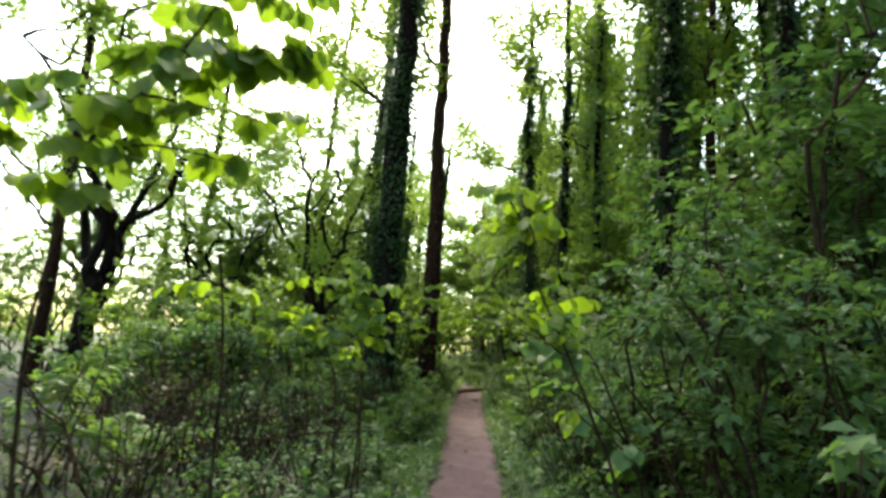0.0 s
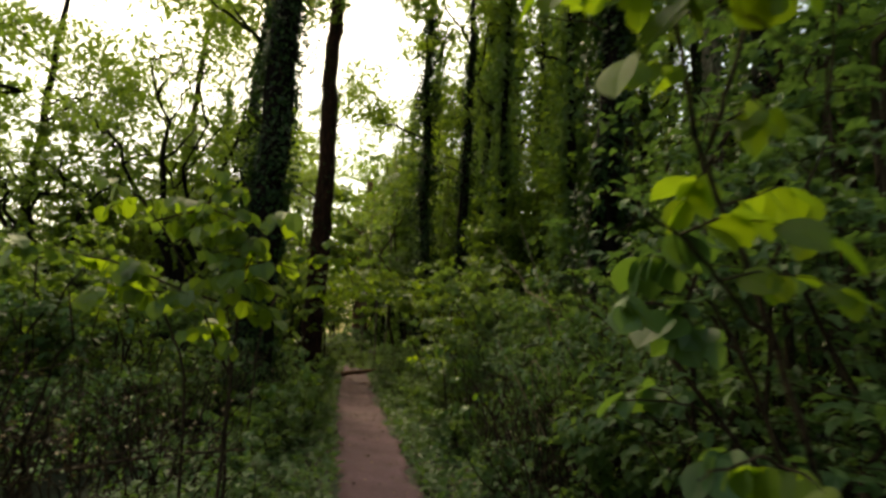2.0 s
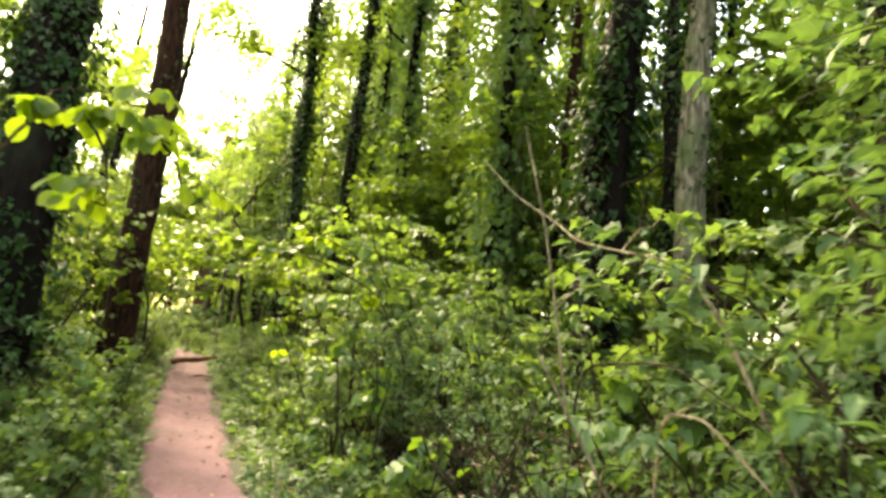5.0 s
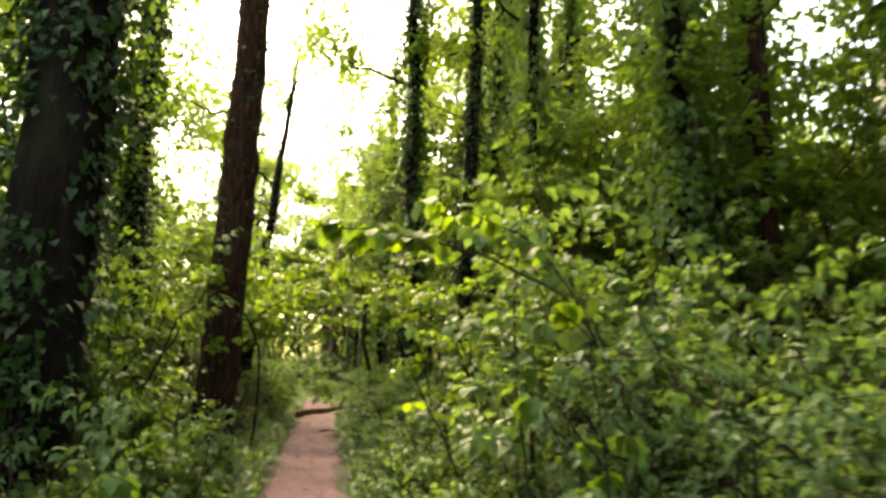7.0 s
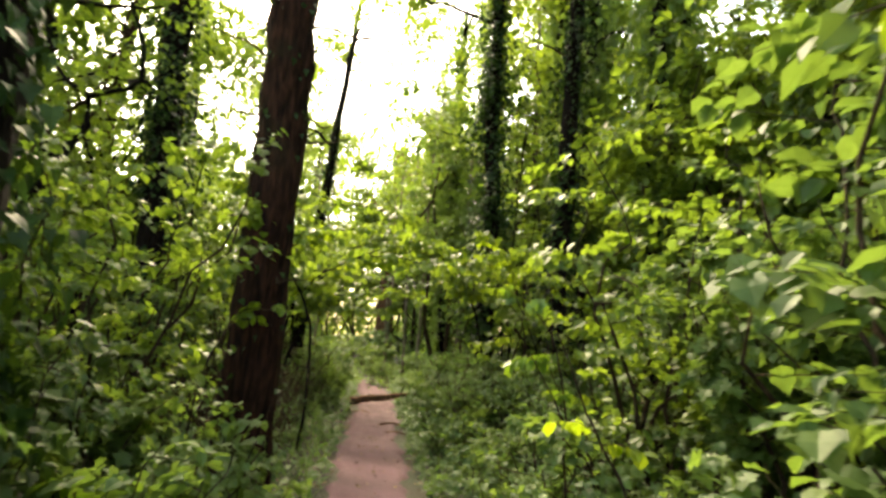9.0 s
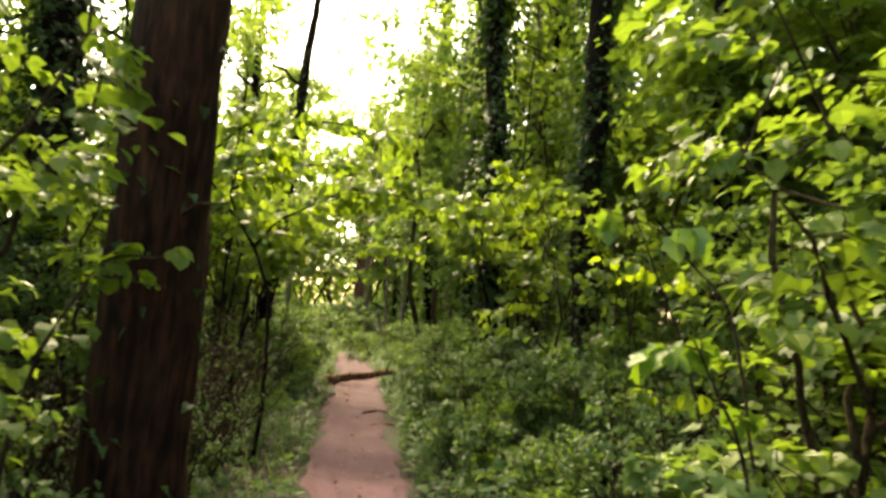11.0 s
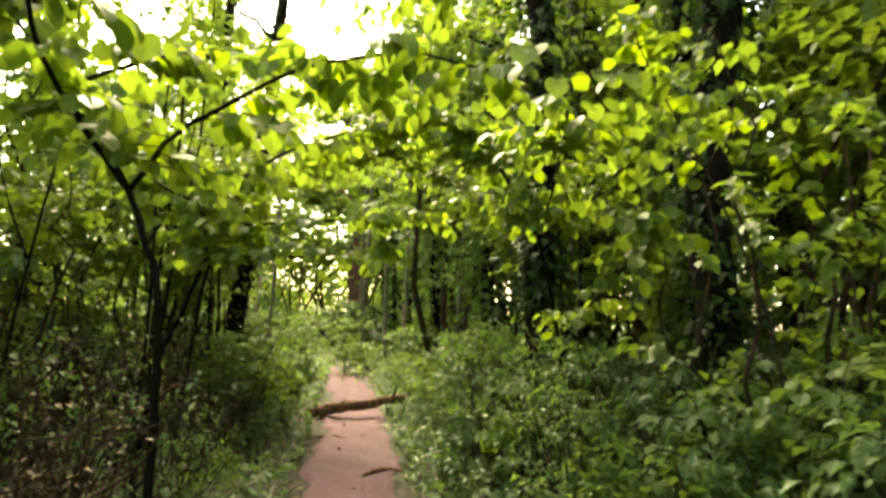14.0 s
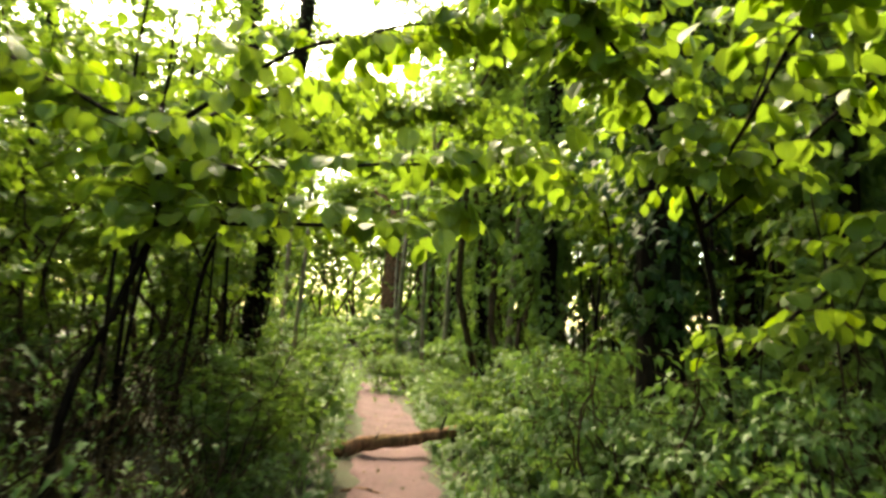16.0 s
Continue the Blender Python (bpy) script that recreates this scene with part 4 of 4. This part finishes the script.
sapling([(-1.35, 8.8, 0), (-1.3, 8.7, 1.5), (-1.0, 8.5, 2.2), (-0.7, 8.35, 2.25), (-0.45, 8.3, 2.15)],
        [[(-0.78, 8.38, 2.22), (-0.66, 8.32, 2.05), (-0.63, 8.3, 1.85)], [(-0.5, 8.31, 2.16), (-0.42, 8.28, 2.05), (-0.38, 8.26, 1.88)], [(-1.0, 8.5, 2.2), (-0.95, 8.7, 2.4), (-0.6, 8.8, 2.5)]], 110, 0.085, 114, reach=0.2)
sapling([(1.75, 11.2, 0), (1.62, 11.1, 1.3), (1.25, 11.0, 1.85), (0.75, 10.95, 2.06), (0.3, 10.95, 2.14), (0.02, 10.92, 2.12)],
        [[(1.3, 11.0, 1.8), (1.05, 11.1, 2.15), (0.6, 11.2, 2.32), (0.25, 11.25, 2.34)], [(1.5, 11.05, 1.5), (1.15, 10.9, 1.78), (0.8, 10.9, 1.84)],
         [(1.55, 11.07, 1.4), (1.4, 11.4, 2.0), (0.9, 11.7, 2.4)]], 190, 0.088, 115, single=120, reach=0.22)
BROAD = "young sycamore with broad lobed blue-green leaves beside the path"
sapling([(1.4, 10.8, 0), (1.28, 10.65, 0.8), (1.12, 10.55, 1.65)], [[(1.2, 10.6, 1.1), (0.98, 10.55, 1.35), (0.85, 10.53, 1.4)], [(1.28, 10.65, 0.8), (1.3, 10.4, 1.2), (1.15, 10.3, 1.3)]], 34, 0.11, 116, BROAD,
        name="sycamore_sapling", mat=M_BROAD, reach=0.16)
sapling([(1.75, 8.2, 0), (1.6, 8.05, 0.9), (1.35, 7.95, 1.5)], [[(1.55, 8.02, 1.0), (1.35, 7.9, 1.2), (1.15, 7.9, 1.22)], [(1.6, 8.05, 0.9), (1.8, 7.8, 1.2), (1.75, 7.75, 1.3)]], 52, 0.1, 117, BROAD,
        name="sycamore_sapling", mat=M_BROAD, reach=0.2)
sapling([(-1.5, 14.9, 0), (-1.4, 14.95, 1.2), (-1.2, 14.95, 1.62), (-0.95, 14.93, 1.65)], [[(-1.25, 14.95, 1.55), (-1.1, 14.95, 1.56), (-0.95, 14.94, 1.53)]], 34, 0.065, 118, reach=0.12)
sapling([(1.25, 14.6, 0), (1.1, 14.4, 1.1), (0.85, 14.3, 1.45)], [[(1.12, 14.42, 1.05), (1.0, 14.35, 1.6), (0.85, 14.5, 1.85), (0.7, 14.7, 1.95)]], 40, 0.1, 119, "young sycamore with broad lobed blue-green leaves beside the path", name="sycamore_sapling", mat=M_BROAD, reach=0.2)

sapling([(1.3, 2.1, 0), (1.15, 1.85, 0.8), (0.95, 1.6, 1.35)], [[(1.15, 1.85, 0.8), (0.95, 1.6, 0.95), (0.75, 1.5, 1.0)], [(1.2, 1.95, 0.5), (1.1, 1.6, 0.75), (1.0, 1.5, 0.8)]], 40, 0.1, 120,
        "small sapling with broad green leaves at the path's edge", reach=0.16)

sapling([(1.2, 3.95, 0), (1.02, 3.87, 0.9), (0.76, 3.8, 1.5), (0.5, 3.76, 1.78)],
        [[(0.95, 3.85, 1.05), (0.62, 3.78, 1.34), (0.34, 3.75, 1.34)], [(0.76, 3.8, 1.5), (0.48, 3.76, 1.64), (0.3, 3.75, 1.54)],
         [(1.05, 3.88, 0.8), (0.85, 3.72, 1.08), (0.66, 3.7, 1.1)]], 46, 0.115, 121, "thin sapling with broad rounded blue-green leaves by the path", mat=M_COOL, reach=0.16)

rg = random.Random(4)
for k in range(15):
    if k < 7:
        x, y = rg.uniform(-1.9, -1.05), 9.6 + k * 0.62 + rg.uniform(-0.2, 0.2)
    else:
        x, y = rg.uniform(1.0, 1.9), (9.3, 10.2, 15.6, 17.4, 19.0, 20.3, 21.6, 22.6)[k - 7]
    hh = rg.uniform(0.45, 0.95)
    dx, dy = rg.uniform(-0.2, 0.2), rg.uniform(-0.25, 0.1)
    sapling([(x, y, 0), (x + dx * 0.5, y + dy * 0.5, hh * 0.6), (x + dx, y + dy, hh)],
            [[(x + dx * 0.4, y + dy * 0.4, hh * 0.5), (x - 0.2, y + 0.1, hh * 0.8), (x - 0.35, y, hh * 0.85)], [(x + dx * 0.5, y + dy * 0.5, hh * 0.6), (x + 0.2, y - 0.15, hh * 0.85), (x + 0.33, y - 0.2, hh * 0.85)]],
            42, 0.12, 130 + k, "low sycamore seedling with broad lobed green leaves", name="sycamore_seedling", mat=M_BROAD, reach=0.18, category="seedling")

THIN = "thin dark crooked sapling stem with few leaves"
for k, (line, n) in enumerate((([(1.4, 13.3, 0), (1.05, 13.23, 0.83), (0.83, 13.19, 1.2), (0.63, 13.15, 1.6)], 14),
                               ([(2.9, 12.7, 0), (2.01, 12.69, 1.09), (1.67, 12.68, 1.37), (1.36, 12.67, 1.63)], 14),
                               ([(2.3, 18.5, 0), (1.95, 18.37, 1.51), (1.67, 18.33, 2.07), (1.38, 18.3, 2.51), (1.11, 18.27, 2.98)], 120),
                               ([(3.1, 18.6, 0), (2.4, 18.46, 2.04), (2.17, 18.43, 2.28), (1.95, 18.39, 2.62)], 60),
                               ([(2.7, 20.9, 0), (2.49, 20.87, 1.13), (2.32, 20.82, 1.95), (2.13, 20.77, 2.73)], 40),
                               ([(2.3, 16.2, 0), (1.83, 16.16, 1.43), (1.65, 16.15, 1.81), (1.44, 16.14, 2.28)], 30),
                               ([(1.55, 15.8, 0), (1.55, 15.77, 0.72), (1.5, 15.74, 1.05), (1.38, 15.73, 1.32)], 10),
                               ([(-1.3, 6.1, 0), (-1.35, 6.12, 1.2), (-1.55, 6.14, 1.6), (-1.73, 6.14, 1.9)], 24),
                               ([(-1.05, 6.15, 0), (-1.07, 6.12, 0.92), (-1.08, 6.06, 1.42), (-1.15, 6.02, 1.85)], 24),
                               ([(-1.3, 3.25, 0), (-1.32, 3.21, 1.29), (-1.33, 3.15, 1.65), (-1.36, 3.08, 2.02)], 14))):
    sapling(line, [], n, 0.08, 160 + k, THIN, reach=0.35, start=0.5)


# dark pole-thin saplings that stand close together in the shade
pole = overhang("pole_sapling", "pole-thin dark sapling standing in the shade", [(-2.2, 22.0, 0), (-2.15, 22.0, 1.6), (-2.22, 22.05, 3.2), (-2.12, 22.0, 5.0)],
                [[(-2.18, 22.0, 2.2), (-1.9, 21.8, 2.9), (-1.8, 21.7, 3.4)]], 0.022, 150, 0.09, 181, single=0, start=0.5, category="sapling", reach=0.55)
rg = random.Random(14)
for k in range(36):
    x, y = (rg.uniform(-6.5, -1.9), rg.uniform(19.5, 30)) if k < 24 else (rg.uniform(2.2, 6), rg.uniform(17.5, 29))
    c = copy_thing(pole, pose(x, y, 0, rg.uniform(-5, 5), rg.uniform(-6, 6), rg.uniform(0, 360)))
    q = rg.uniform(0.75, 1.3)
    c.scale = (q, q, q)


# ---- dead wood ----
def stick(points, r, label, mat=None, name="dead_branch", seed=1):
    rng = np.random.default_rng(seed)
    root = tagged(new(name), label, "branch")
    root.location = points[0]
    l = smooth_line(points, 5 * len(points)) - np.asarray(points[0])
    put("stem", mesh_of("stem", *tube(l, np.linspace(r, r * 0.4, len(l)), 7, 0.06, rng), mat or M_DRY, True), root)
    k = len(l) // 2
    put("side_twig", mesh_of("side_twig", *tube(bend(l[k], l[k] + np.array([0.1, -0.12, 0.16]), 5, 0.01, rng), np.linspace(r * 0.5, r * 0.15, 5), 5), mat or M_DRY, True), root)


stick([(1.75, 7.6, 0.02), (1.5, 7.5, 0.5), (1.3, 7.6, 0.9), (1.0, 7.8, 1.5)], 0.012, "pale dry leaning stick among the shrubs", seed=2)
stick([(1.9, 7.0, 0.02), (1.7, 7.2, 0.35), (1.6, 7.5, 0.7), (1.35, 7.7, 0.95)], 0.012, "pale dry leaning stick among the shrubs", seed=3)
stick([(2.3, 9.3, 0.05), (2.1, 9.2, 1.2), (1.8, 9.1, 2.2), (1.5, 9.0, 2.9)], 0.014, "long pale dead branch leaning in the shrubs", seed=4)
CANE = "long pale bramble cane arching over the shrubs"
stick([(1.75, 7.0, 0.03), (1.6, 7.1, 1.1), (1.42, 7.35, 1.75), (1.37, 7.53, 1.9), (1.35, 7.77, 1.95), (1.32, 8.06, 2.02), (1.39, 8.36, 2.16), (1.32, 8.72, 2.36), (1.21, 8.94, 2.6)], 0.009, CANE, name="bramble_cane", seed=11)
stick([(1.5, 8.2, 0.03), (1.35, 8.05, 0.9), (1.28, 7.91, 1.46), (1.33, 7.57, 1.5), (1.33, 7.4, 1.5), (1.36, 7.2, 1.4)], 0.008, "dark bramble cane arching over the shrubs", M_TWIG, name="bramble_cane", seed=12)
stick([(1.5, 7.6, 0.03), (1.3, 7.45, 0.8), (1.16, 7.28, 1.35), (1.16, 7.1, 1.36), (1.2, 6.9, 1.2)], 0.008, CANE, name="bramble_cane", seed=13)
stick([(-2.2, 6.6, 0.5), (-1.6, 6.6, 0.62), (-1.0, 6.7, 0.66)], 0.016, "dead branch resting on the brambles", M_TWIG, seed=5)
stick([(-1.9, 4.6, 0.04), (-1.6, 4.8, 0.4), (-1.45, 4.9, 0.8)], 0.012, "dry stick leaning in the brambles", seed=6)
stick([(1.0, 11.4, 0.02), (1.1, 11.2, 0.5), (1.0, 11.0, 1.0), (0.9, 10.9, 1.4)], 0.013, "dark leaning dead stem beside the path", M_TWIG, seed=7)
stick([(2.0, 11.8, 0.02), (1.8, 12.0, 0.6), (1.5, 12.3, 1.2)], 0.016, "dark leaning dead stem beside the path", M_TWIG, seed=8)


def root(points, r, seed):
    """A tree root that breaks the surface of the path."""
    rng = np.random.default_rng(seed)
    l = smooth_line(points, 14)
    me = mesh_of("exposed_root", *tube(l, np.concatenate([np.linspace(r * 0.5, r, 7), np.linspace(r, r * 0.4, 7)]), 8, 0.08, rng), M_LOG, True)
    tagged(put("exposed_root", me), "brown tree root breaking through the trodden earth", "root")


root([(-0.05, 21.15, 0.0), (0.08, 21.3, 0.035), (0.25, 21.4, 0.04), (0.42, 21.35, 0.02)], 0.022, 1)
root([(0.0, 20.4, 0.0), (0.12, 20.35, 0.03), (0.3, 20.45, 0.035), (0.45, 20.4, 0.01)], 0.016, 2)
root([(-0.5, 22.9, 0.02), (-0.3, 22.95, 0.03), (-0.12, 22.9, 0.0)], 0.018, 3)
